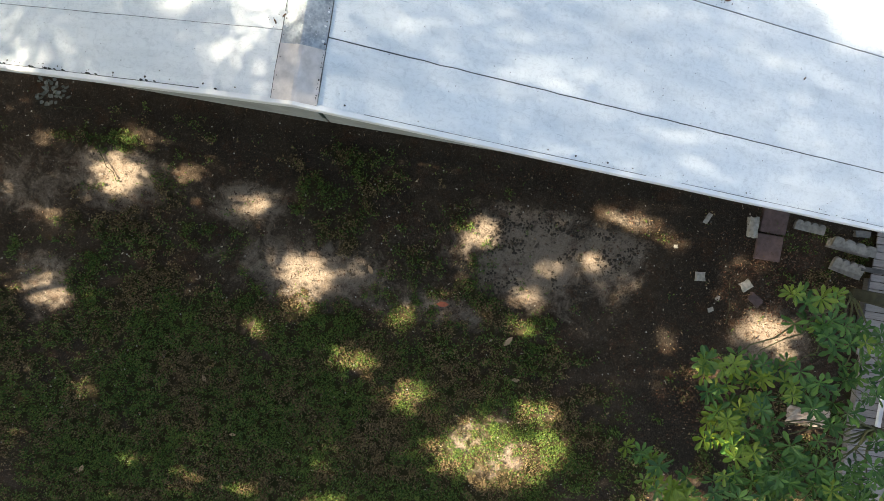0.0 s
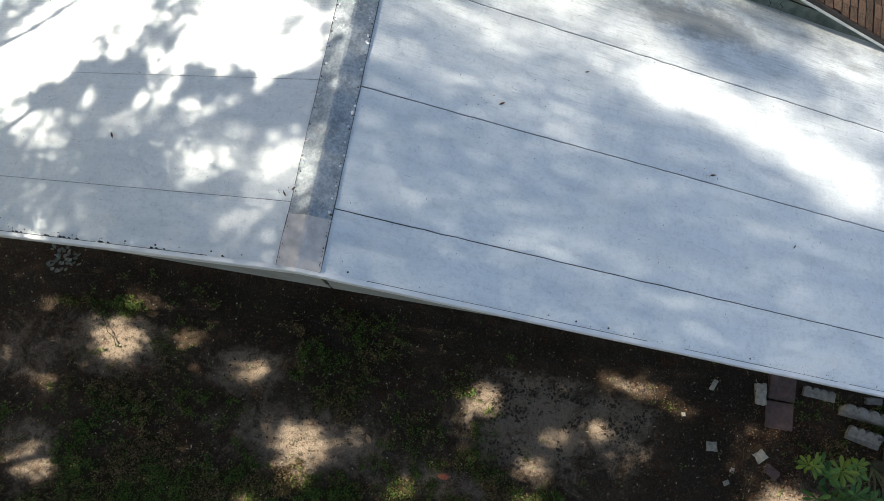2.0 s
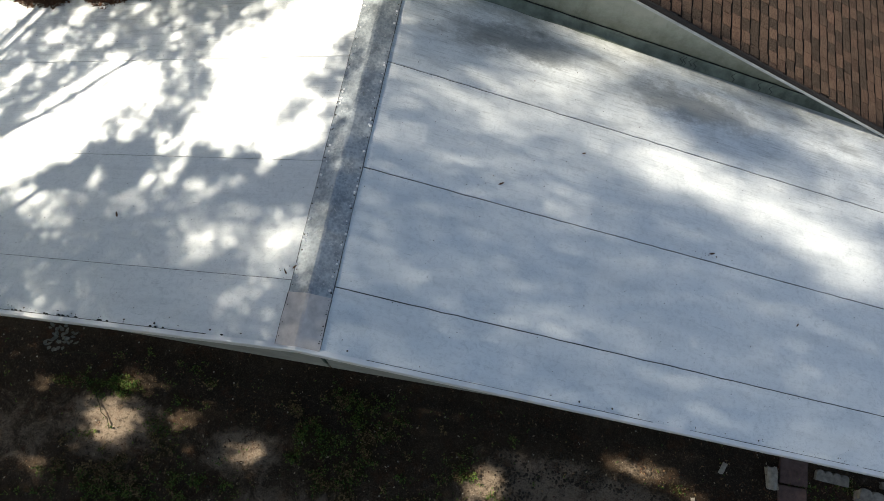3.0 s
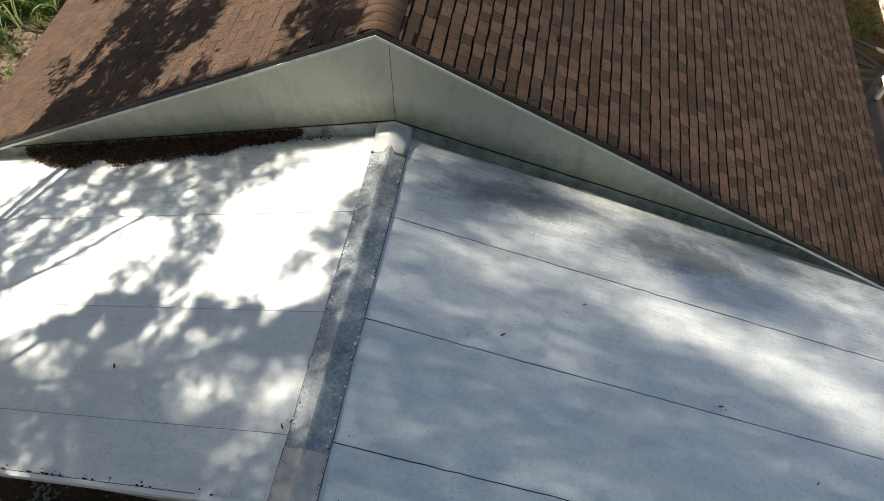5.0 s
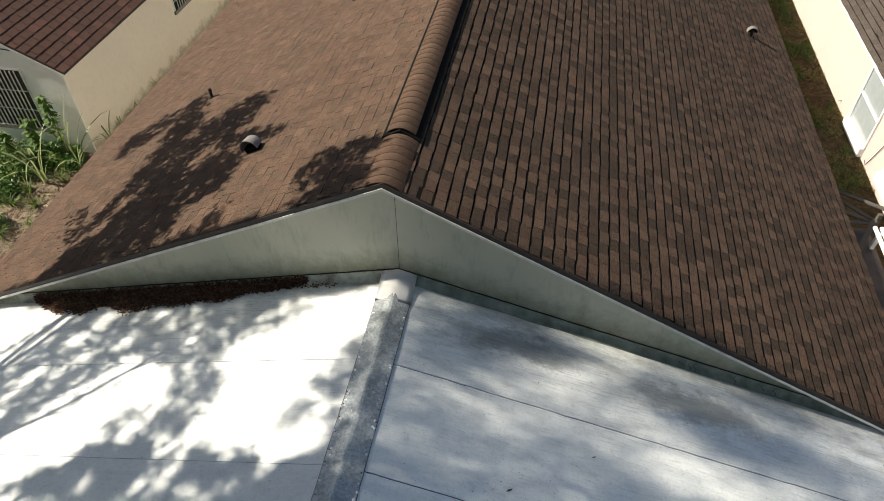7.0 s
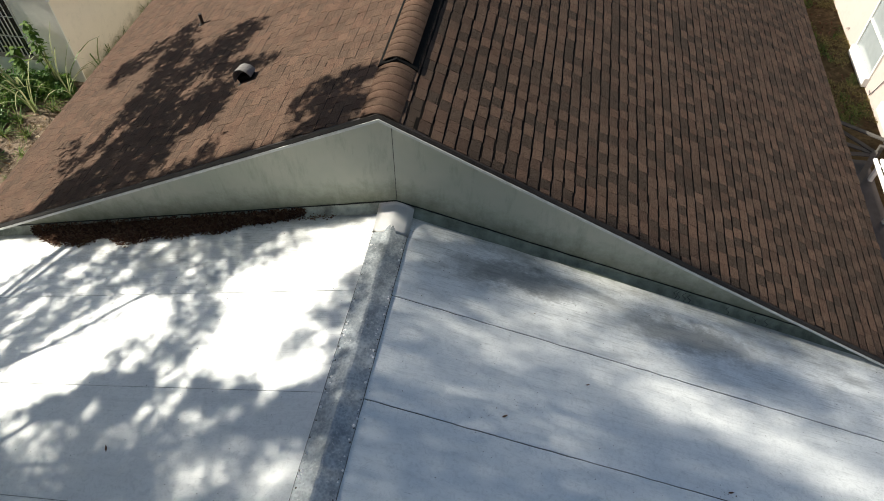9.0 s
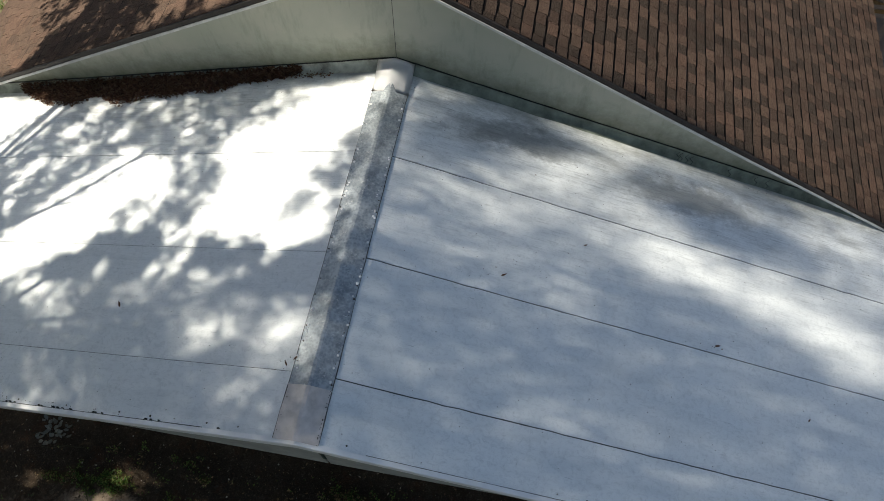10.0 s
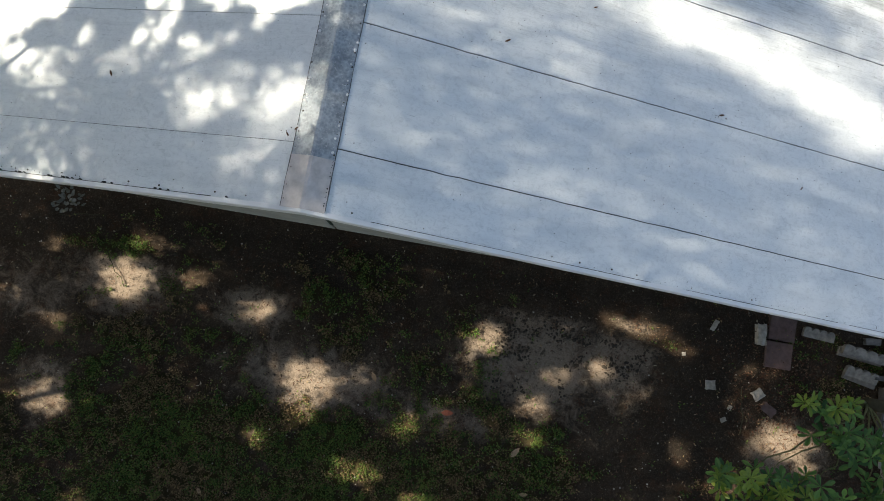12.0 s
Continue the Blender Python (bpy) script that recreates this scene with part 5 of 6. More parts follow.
def stone(x, y, lx, ly, h, turn, mat, name, label, category, seed):
    rng = random.Random(seed)
    bm = bmesh.new()
    add_box(bm, (-lx / 2, -ly / 2, -0.02), (lx / 2, ly / 2, h))
    bmesh.ops.subdivide_edges(bm, edges=list(bm.edges), cuts=2, use_grid_fill=True)
    for v in bm.verts:
        v.co += Vector((rng.uniform(-1, 1) * lx * 0.07, rng.uniform(-1, 1) * ly * 0.07, rng.uniform(-1, 1) * h * 0.12))
    ob = part(name, bm, mat, None, label)
    ob.matrix_basis = pose(x, y, 0.0, 0, 0, turn)
    return tagged(ob, category=category)


stone(3.81, 0.12, 0.13, 0.12, 0.06, 8, PALE_STONE, "stone", "square pale stone chip on bare soil", "stone", 1)
stone(4.49, 0.10, 0.15, 0.14, 0.06, 40, PALE_STONE, "stone", "angular pale stone chip on bare soil", "stone", 2)
stone(4.44, 0.95, 0.13, 0.28, 0.09, 4, PALE_STONE, "broken_block", "broken pale concrete block piece by the patio edge", "block", 3)
stone(3.78, 0.97, 0.06, 0.16, 0.03, -25, PALE_STONE, "stone_chip", "narrow pale stone sliver on soil", "stone", 4)
stone(4.65, -0.08, 0.2, 0.12, 0.06, -30, PAVER, "stone", "grey rough stone among brown leaves", "stone", 5)
stone(3.39, 0.49, 0.05, 0.05, 0.03, 10, PALE_STONE, "stone_chip", "small white stone chip", "stone", 6)
stone(4.05, -0.33, 0.08, 0.06, 0.03, 30, PALE_STONE, "stone_chip", "small pale stone chip", "stone", 7)
stone(4.12, -0.15, 0.07, 0.05, 0.03, 70, CONCRETE, "stone_chip", "small grey stone chip", "stone", 8)


def paver(x, y, turn, label):
    ob = part("paver", box((-0.188, -0.188, -0.02), (0.188, 0.188, 0.045), 0.008), PAVER, None, label)
    ob.matrix_basis = pose(x, y, 0.0, 0.6, -0.8, turn)
    tagged(ob, category="paver", group="square pavers by the patio")


paver(4.72, 0.70, 0.0, "square dull red concrete paver beside leaves")
paver(4.74, 1.10, -1.5, "square dull red concrete paver half under the roof edge")


def scalloped_edger(x, y, z, turn, tilt, label, length=0.61):
    """A concrete lawn edger with a scalloped top, lying on its side."""
    pts = [(-length / 2, 0.0), (length / 2, 0.0)]
    n = 4
    for k in range(n):
        c = length / 2 - (k + 0.5) * length / n
        for a in range(0, 181, 30):
            pts.append((c + math.cos(math.radians(a)) * length / n / 2 * 0.96, 0.105 + math.sin(math.radians(a)) * 0.045))
    bm = prism(pts, "y", -0.032, 0.032)
    ob = part("lawn_edger", bm, CONCRETE, None, label)
    ob.matrix_basis = pose(x, y, z, tilt, 0, turn)
    return tagged(ob, category="edging block", group="scalloped concrete edgers")


scalloped_edger(5.24, 1.02, 0.035, -4, -80, "scalloped grey concrete edging block lying on soil", 0.44)
scalloped_edger(5.86, 0.84, 0.135, -7, -78, "scalloped grey concrete edging block stacked on another", 0.64)
scalloped_edger(5.84, 0.82, 0.035, -6, -84, "scalloped grey concrete edging block under another", 0.62)
scalloped_edger(5.84, 0.56, 0.10, -9, -70, "scalloped pale concrete edging block", 0.46)
scalloped_edger(5.86, 0.50, 0.03, -12, -86, "scalloped grey concrete edging block under a paler one", 0.46)
stone(6.02, 1.12, 0.22, 0.09, 0.06, 5, CONCRETE, "broken_block", "broken scalloped concrete piece", "block", 9)

# crumpled wrapping under the shrub
bm = bmesh.new()
bmesh.ops.create_grid(bm, x_segments=12, y_segments=8, size=0.5)
for v in bm.verts:
    v.co = Vector((5.69 + v.co.x * 0.62, -1.62 + v.co.y * 0.26, 0.06 + 0.07 * noise.noise(Vector((v.co.x * 9, v.co.y * 9, 3))) + 0.02))
tagged(part("crumpled_wrapper", bm, PAPER, None, "crumpled pale wrapping lying under the shrub"), category="litter")

# weathered boards at the yard's side
deck = thing("wooden_deck", "low deck of weathered grey boards", "deck")
DY = -3.2
while DY < 1.9:
    edge = 6.20 + rng.uniform(-0.012, 0.012) + (0.10 if DY < -0.7 else 0.0)
    part("board", box((edge, DY, 0.10), (8.3, DY + 0.098, 0.13 + rng.uniform(-0.003, 0.003)), 0.004), DECK, deck)
    DY += 0.108
part("joist", box((6.30, -3.2, -0.03), (6.36, 1.9, 0.099)), DECK, deck)
part("joist", box((8.1, -3.2, -0.03), (8.16, 1.9, 0.099)), DECK, deck)
part("edge_board", box((6.17, -0.15, 0.02), (6.198, 0.50, 0.14), 0.004), WEATHERED, deck, "pale edge board on end")
part("cross_board", box((6.02, 0.585, 0.14), (6.85, 0.655, 0.17), 0.004), WEATHERED, deck, "pale board laid across")
part("cap_board", box((6.62, -1.65, 0.14), (6.68, -0.85, 0.20), 0.008), WHITE_METAL, deck, "white capping board")
can = thing("metal_can", "red painted metal can on the deck", "can")
bm = bmesh.new()
bmesh.ops.create_cone(bm, cap_ends=True, segments=24, radius1=0.19, radius2=0.18, depth=0.34)
for v in bm.verts:
    v.co += Vector((6.92, -1.35, 0.30))
part("body", bm, RED_PAINT, can)
bm = bmesh.new()
bmesh.ops.create_cone(bm, cap_ends=True, segments=24, radius1=0.195, radius2=0.185, depth=0.03)
for v in bm.verts:
    v.co += Vector((6.92, -1.35, 0.485))
part("lid", bm, RED_PAINT, can)

# ---- silver-leaved seedling by the patio ----
p = thing("seedling", "small plant with silvery grey leaves on bare soil", "plant")
verts, faces = [], []
rng = random.Random(91)
for _ in range(46):
    a, r = rng.uniform(0, 6.283), rng.uniform(0.02, 0.22)
    leaf_card(verts, faces, Vector((-5.80 + math.cos(a) * r, 1.14 + math.sin(a) * r * 0.8, 0.12 + rng.random() * 0.12)), rng.uniform(0.05, 0.10), rng.uniform(0.035, 0.06), Euler((rng.gauss(0, 0.3), rng.gauss(0, 0.3), a + rng.gauss(0, 0.6))).to_quaternion())
raw("foliage", verts, faces, SILVER, p)
part("stem", tube([(-5.8, 1.14, -0.02), (-5.79, 1.14, 0.14)], [0.012, 0.006], 5), TWIG, p)
for a, b in (((-5.1, 0.55, 0.03), (-4.75, 0.05, 0.03)), ((-5.95, 0.93, 0.03), (-5.35, 1.02, 0.04)), ((-0.28, 0.22, 0.035), (-0.24, 0.42, 0.035)), ((4.25, 0.15, 0.03), (4.3, -0.5, 0.03))):
    tagged(part("twig", tube(bent(a, b, 0.02, 5, rng), [0.006] * 6, 5), BARK, None, "thin dry twig on the ground"), category="twig", group="fallen twigs")


# ---- shrub with whorled leaves leaning in over the yard ----
def shrub():
    rng = random.Random(17)
    s = thing("shrub", "leaning shrub with whorls of glossy green leaves", "shrub", at=(0, 0, 0))
    fork = Vector((5.25, 0.22, 1.25))
    part("trunk", tube([(7.35, 0.1, -0.05), (6.95, 0.12, 0.40), (6.4, 0.15, 0.75), (5.8, 0.2, 1.05), fork], [0.12, 0.11, 0.10, 0.09, 0.07], 10), BARK, s, "mossy leaning trunk", smooth=True)
    low = Vector((6.1, -1.5, 0.9))
    part("trunk", tube([(7.1, -1.7, -0.05), (6.6, -1.6, 0.5), low], [0.06, 0.05, 0.04], 9), BARK, s, "mossy brown side trunk", smooth=True)
    side = Vector((3.55, -2.95, 0.7))
    part("trunk", tube([(3.7, -3.3, -0.05), (3.6, -3.1, 0.4), side], [0.03, 0.025, 0.02], 7), BARK, s, "thin side stem", smooth=True)
    # leaf masses: centre, spread, number of whorls, share of young leaves
    masses = [
        ((4.40, 0.12, 2.0), (0.28, 0.15), 9, 0.35, fork), ((4.85, -0.30, 1.9), (0.40, 0.18), 15, 0.05, fork),
        ((5.25, -0.45, 1.85), (0.30, 0.25), 14, 0.0, fork), ((3.42, -1.05, 2.0), (0.16, 0.22), 10, 0.65, fork),
        ((3.72, -1.48, 1.95), (0.20, 0.26), 14, 0.6, low), ((3.95, -0.95, 1.8), (0.20, 0.22), 9, 0.15, fork),
        ((4.45, -0.95, 1.9), (0.28, 0.26), 12, 0.15, fork), ((4.9, -1.25, 1.7), (0.28, 0.20), 8, 0.1, low),
        ((4.35, -1.95, 1.9), (0.35, 0.20), 15, 0.1, low), ((5.0, -2.0, 1.95), (0.40, 0.28), 22, 0.2, low),
        ((5.45, -1.75, 1.9), (0.25, 0.25), 12, 0.0, low), ((4.0, -2.45, 1.9), (0.35, 0.15), 12, 0.1, low),
        ((3.25, -2.5, 1.85), (0.34, 0.16), 20, 0.85, side), ((2.60, -2.07, 1.9), (0.10, 0.05), 3, 0.6, side),
        ((2.95, -2.2, 1.7), (0.10, 0.08), 3, 0.2, side), ((5.3, -2.5, 2.0), (0.4, 0.2), 26, 0.3, low), ((3.8, -1.75, 1.75), (0.22, 0.22), 12, 0.7, low), ((4.05, -1.3, 1.7), (0.2, 0.2), 8, 0.3, low), ((5.75, -0.7, 1.7), (0.2, 0.3), 12, 0.0, fork), ((4.7, -2.45, 1.7), (0.4, 0.2), 22, 0.1, low), ((5.6, -2.2, 1.6), (0.3, 0.4), 18, 0.0, low), ((4.6, -1.65, 1.5), (0.4, 0.3), 16, 0.0, low), ((5.35, -1.0, 1.6), (0.3, 0.35), 14, 0.0, fork),
    ]
    old, young = ([], []), ([], [])
    for c, (sx, sy), n, share, root in masses:
        c = Vector(c)
        hub = c + Vector((0.1, 0.05, -0.45))
        part("branch", tube(bent(root, hub, 0.12, 6, rng), [0.018, 0.015, 0.012, 0.010, 0.008, 0.007, 0.006], 6), TWIG, s, "thin pale branch", smooth=True)
        for _ in range(n):
            p = c + Vector((rng.gauss(0, sx * 0.75), rng.gauss(0, sy * 0.75), rng.gauss(0, 0.16)))
            tone = young if rng.random() < share else old
            if rng.random() < 0.45:
                part("twig", tube(bent(hub, p, 0.03, 3, rng), [0.007, 0.006, 0.005, 0.004], 4), TWIG, s)
            axis = Euler((rng.gauss(0, 0.35), rng.gauss(0, 0.35), rng.uniform(0, 6.28))).to_quaternion()
            m = rng.randint(6, 9)
            size = rng.uniform(0.12, 0.185)
            for k in range(m):
                q = axis @ Euler((rng.gauss(0, 0.15), -rng.uniform(0.05, 0.55), k * 6.283 / m + rng.gauss(0, 0.15))).to_quaternion()
                leaf_blade(tone[0], tone[1], p, size * rng.uniform(0.8, 1.1), q)
    raw("foliage", *old, SHRUB_LEAF, s, "dark glossy whorled leaves", smooth=False)
    raw("young_foliage", *young, SHRUB_YOUNG, s, "yellow-green young leaves", smooth=False)


def leaf_blade(verts, faces, p, length, q):
    """An obovate leaf with a folded midrib, drooping at its tip."""
    b = len(verts)
    w = length * 0.36
    for a, c, d in ((0, 0, 0), (0.3, 0.20, 0.03), (0.65, 0.48, 0.0), (0.9, 0.34, -0.06), (1.0, 0, -0.12), (0.9, -0.34, -0.06), (0.65, -0.48, 0.0), (0.3, -0.20, 0.03), (0.35, 0, -0.01), (0.7, 0, -0.05)):
        v = p + q @ Vector((a * length, c * w * 2 * 0.5, d * length))
        verts.append((v.x, v.y, v.z))
    faces += [(b, b + 8, b + 1), (b, b + 7, b + 8), (b + 1, b + 8, b + 9, b + 2), (b + 8, b + 7, b + 6, b + 9), (b + 2, b + 9, b + 4, b + 3), (b + 9, b + 6, b + 5, b + 4)]


shrub()


# ---- the big oaks beside the yard, whose shade falls over roof and lawn ----
# openings in the crown: where along the light they fall (east, north) and their half-widths
# boughs and sprays over the sunny slope of the patio: from, to, half-width, closeness
SPRAYS_PATIO = [
    (-2.2, 3.30, -0.62, 3.86, 0.02, 1), (2.50, 3.62, 2.95, 4.35, 0.16, 0.45), (2.30, 3.40, 2.75, 3.60, 0.12, 0.4),
    (1.38, 4.70, 1.92, 4.92, 0.12, 0.3), (1.05, 4.62, 1.45, 4.80, 0.12, 0.4), (-0.40, 3.35, 0.1, 3.5, 0.10, 0.35),
    (-2.9, 4.55, -2.3, 5.0, 0.03, 1), (-3.9, 4.1, -3.0, 4.75, 0.03, 1)]
# wide openings over that slope, as outlines
WINDOW_A = [
    (2.98, 5.25), (2.11, 5.15), (1.50, 4.92), (1.08, 4.60), (0.88, 4.28), (0.93, 4.0), (1.14, 3.77), (0.92, 3.4), (0.86, 3.25),
    (1.48, 3.11), (1.73, 3.03), (1.85, 3.24), (2.07, 3.09), (2.43, 2.97), (2.72, 3.06), (2.91, 3.23), (2.74, 3.42), (2.88, 3.59),
    (2.51, 3.7), (2.57, 3.99), (2.78, 4.21), (3.3, 4.32), (3.35, 5.2)]
WINDOW_B = [
    (-2.3, 2.17), (-1.86, 2.4), (-1.72, 2.61), (-1.37, 2.7), (-0.88, 2.87), (-0.63, 3.08), (-0.43, 3.23), (-0.08, 3.31), (0.16, 3.46),
    (0.23, 3.76), (0.09, 4.0), (-0.3, 4.13), (-0.81, 4.17), (-1.07, 4.01), (-1.36, 3.8), (-1.76, 3.59), (-2.06, 3.27), (-2.39, 3.0), (-2.82, 2.72)]
WINDOW_C = [(-5.3, 5.03), (-4.23, 5.08), (-3.38, 5.02), (-2.56, 4.94), (-2.71, 4.65), (-3.01, 4.33), (-3.33, 4.06), (-3.97, 3.66), (-6.5, 3.2)]
WINDOW_D = [(-1.65, 2.41), (-1.23, 2.39), (-0.81, 2.25), (-0.83, 2.15), (-1.19, 2.23), (-1.62, 2.31)]
CHINKS_A = [
    (1.2, 2.62, 1.38, 2.64, 0.09), (1.86, 2.72, 1.91, 2.75, 0.08), (1.61, 1.91, 2.06, 2.2, 0.15),
    (2.49, 2.02, 2.83, 2.19, 0.18), (2.5, 1.62, 2.69, 1.67, 0.08), (2.27, 1.48, 2.3, 1.5, 0.05),
    (-0.34, 2.6, -0.28, 2.64, 0.09), (0.92, 2.74, 0.98, 2.91, 0.14), (0.83, 2.53, 0.89, 2.69, 0.07),
    (0.35, 2.44, 0.44, 2.66, 0.07), (0.34, 2.24, 0.38, 2.3, 0.05), (-0.54, 2.07, -0.48, 2.15, 0.17),
    (-0.71, 1.92, -0.63, 1.98, 0.07), (-1.85, 4.85, -1.70, 4.93, 0.10), (-2.1, 4.48, -1.98, 4.60, 0.12),
    (-1.16, 4.42, -1.08, 4.52, 0.08), (-1.75, 4.18, -1.60, 4.28, 0.08), (-2.60, 3.90, -2.45, 4.02, 0.10), (-2.75, 3.64, -2.6, 3.78, 0.09)]
CHINKS_B = [
    (-0.57, 1.2, -0.47, 1.26, 0.08), (-0.28, 1.26, -0.13, 1.29, 0.05), (0.19, 1.37, 0.1, 1.54, 0.03),
    (2.93, 1.42, 3.03, 1.45, 0.04), (3.14, 2.16, 3.28, 2.3, 0.15), (3.25, 1.98, 3.34, 2.04, 0.08),
    (3.19, 2.95, 3.3, 2.98, 0.09), (3.18, 3.57, 3.24, 3.86, 0.13), (1.53, 2.55, 1.71, 2.62, 0.06),
    (2.17, 2.86, 2.29, 2.9, 0.05), (2.92, 1.84, 2.98, 1.88, 0.03), (1.29, 2.24, 1.38, 2.32, 0.06),
    (0.15, 4.70, 0.22, 4.77, 0.07), (0.03, 4.48, 0.13, 4.58, 0.06), (-0.8, 4.85, -0.73, 4.91, 0.07), (0.96, 2.90, 1.02, 2.97, 0.08),
    (0.63, 3.02, 0.70, 3.06, 0.08), (0.57, 2.66, 0.63, 2.84, 0.07), (2.45, 1.48, 2.62, 1.62, 0.06)]
OPEN_FAR = [
    (5.65, 3.81, 0.52, 0.22), (6.34, 3.75, 0.38, 0.27), (6.78, 3.53, 0.5, 0.29), (7.2, 3.35, 0.35, 0.47),
    (3.65, 3.4, 0.16, 0.09), (4.19, 3.27, 0.22, 0.11), (4.3, 3.83, 0.22, 0.13), (4.82, 3.58, 0.17, 0.11),
    (4.8, 3.06, 0.15, 0.13), (4.85, 4.78, 0.28, 0.14), (5.13, 5.21, 0.33, 0.18), (5.33, 4.24, 0.23, 0.13),
    (4.8, 1.84, 0.15, 0.09), (6.34, 2.47, 0.13, 0.09), (3.83, 3.96, 0.16, 0.09), (4.57, 4.33, 0.17, 0.1),
    (6.1, 4.84, 0.31, 0.14), (5.56, 4.74, 0.2, 0.1), (6.75, 4.74, 0.32, 0.15), (3.31, 1.94, 0.07, 0.08),
    (3.28, 2.94, 0.05, 0.08), (3.35, 3.45, 0.08, 0.11), (3.28, 4.98, 0.11, 0.15)]
OPEN_LAWN = [
    (-4.77, 0.14, 0.34, 0.29), (-5.64, -0.57, 0.14, 0.09), (-5.9, 0.54, 0.16, 0.06), (-4.58, 0.73, 0.29, 0.08),
    (-3.8, 0.31, 0.17, 0.11), (-2.83, 0.04, 0.19, 0.13), (-5.54, -1.73, 0.36, 0.16), (-4.71, -3, 0.14, 0.11),
    (-1.85, -0.75, 0.37, 0.18), (-1.86, -1.19, 0.21, 0.1), (0.56, 0.23, 0.26, 0.21), (1.62, -0.12, 0.11, 0.08),
    (1.37, -0.62, 0.15, 0.10), (2.21, 0.09, 0.17, 0.11), (2.8, 0.73, 0.37, 0.12), (2.3, 0.77, 0.14, 0.11),
    (-0.9, -1.94, 0.29, 0.13), (-0.34, -1.2, 0.14, 0.08), (-0.09, -2.3, 0.24, 0.2), (1.22, -2.93, 0.80, 0.42),
    (1.87, -2.27, 0.29, 0.16), (2.12, -2.77, 0.24, 0.24), (4.9, -0.49, 0.41, 0.21), (5.25, -0.81, 0.18, 0.08)]
OPEN_EDGE = [
    (4.15, -1.21, 0.26, 0.13), (-3.04, -4.06, 0.22, 0.11), (-2.13, -4.07, 0.23, 0.08), (-3.9, -3.91, 0.19, 0.07),
    (1.4, -1.05, 0.15, 0.08), (-2.44, -1.7, 0.11, 0.07), (-0.93, 1.2, 0.11, 0.07), (-5.73, -3.85, 0.2, 0.08),
    (3.39, 0.5, 0.1, 0.06), (3.5, -0.86, 0.16, 0.09), (5.85, -1.8, 0.29, 0.11), (5.73, -3, 0.49, 0.16),
    (3.97, -3.04, 0.41, 0.21), (-0.79, -4.1, 0.49, 0.13)]
# leafy sprays that reach over the house roof
OVER_HOUSE_A = [
    (-2.62, 5.11, -2.27, 5.58, 0.224, 0.8), (-2.22, 5.54, -1.06, 5.63, 0.368, 1), (-1.06, 5.63, 0.09, 5.68, 0.36, 1),
    (-1.32, 6.17, -0.33, 6.21, 0.456, 1), (-1.04, 6.62, -0.27, 6.6, 0.304, 1), (-1.04, 6.96, 0.77, 6.41, 0.272, 1),
    (0.77, 6.41, 0.9, 6.62, 0.408, 0.9), (-1.58, 7.29, -1.7, 8.31, 0.52, 0.8), (-1.7, 8.31, -2, 9.13, 0.376, 0.8),
    (-0.78, 7.53, -0.55, 8.04, 0.424, 0.7), (0.35, 6.93, 0.33, 7.47, 0.256, 0.7), (-0.2, 8.04, 0.39, 8.23, 0.472, 0.9),
    (0.38, 7.27, 0.32, 7.76, 0.232, 0.7), (0.78, 7.4, 1.83, 7.19, 0.12, 0.8)]
OVER_HOUSE_B = [
    (-3.62, 8.59, -2.78, 8.94, 0.392, 0.55), (-3.75, 8.33, -3.51, 8.61, 0.144, 0.6),
    (-2.16, 9.26, -1.77, 9.31, 0.136, 0.6), (-2.35, 6.2, -1.88, 7.61, 0.16, 1), (-2.77, 5.97, -3.69, 6.74, 0.024, 1),
    (-2.69, 5.95, -2.88, 6.39, 0.048, 1), (-2.88, 6.39, -3.39, 6.84, 0.024, 1), (0.93, 5.35, 1.62, 5.36, 0.08, 0.6),
    (1.54, 5.31, 1.52, 5.72, 0.12, 0.6), (3.39, 5.39, 3.88, 5.41, 0.088, 0.8), (3.42, 5.93, 4.11, 6, 0.288, 0.8),
    (3.89, 5.53, 4.42, 5.59, 0.256, 0.9), (4.04, 6.05, 4.46, 6.05, 0.2, 0.8)]
DENSE = [
    (3.72, 4.82, 4.48, 5.13, 0.25), (3.66, 4.47, 4.1, 4.61, 0.11), (5.52, 4.77, 6.34, 4.93, 0.22),
    (5.85, 4.43, 6.45, 4.56, 0.16), (4.9, 4.81, 5.19, 4.89, 0.09)]
WALL_LIGHT = [
    (3.48, 5.13, 3.84, 5.18, 0.06), (4.43, 5.23, 4.84, 5.22, 0.1), (4.88, 5.24, 5.46, 5.26, 0.05),
    (4.85, 5.07, 5.05, 5.1, 0.09), (5.3, 5.01, 5.63, 5.1, 0.05), (5.68, 5.13, 5.86, 5.14, 0.05),
    (6.01, 5.17, 6.2, 5.19, 0.04), (4.56, 4.68, 4.9, 4.51, 0.09), (4.2, 4.57, 4.4, 4.55, 0.06),
    (3.56, 4.77, 3.89, 4.66, 0.06), (3.45, 5.01, 3.68, 4.88, 0.08)]
KX, KY = -SUN.x / SUN.z, -SUN.y / SUN.z
U_RIDGE = RX + KX * RZ - 0.05


def along_light(u, v, z):
    """The place at height z from which light falls on (u, v, 0)."""
    return Vector((u - KX * z, v - KY * z, z))


def crown_height(u, v, rng):
    mid = 6.8 + 0.36 * (u + 5) if v > 1.1 else 6.6 + 0.30 * (u + 4)
    return max(5.4, min(15.5, rng.gauss(mid, 0.8)))


def open_air(p):
    """The clear air over yard and roofs, into which no spray reaches."""
    d = EYE[2] - p.z
    if d < 0:
        return False
    c, s = math.cos(radians(10)), math.sin(radians(10))
    x, y = p.x * c + p.y * s, p.y * c - p.x * s
    return y > -0.55 * d and d > 0.3 * y and abs(x) < 0.82 * math.hypot(y, d) + 0.4


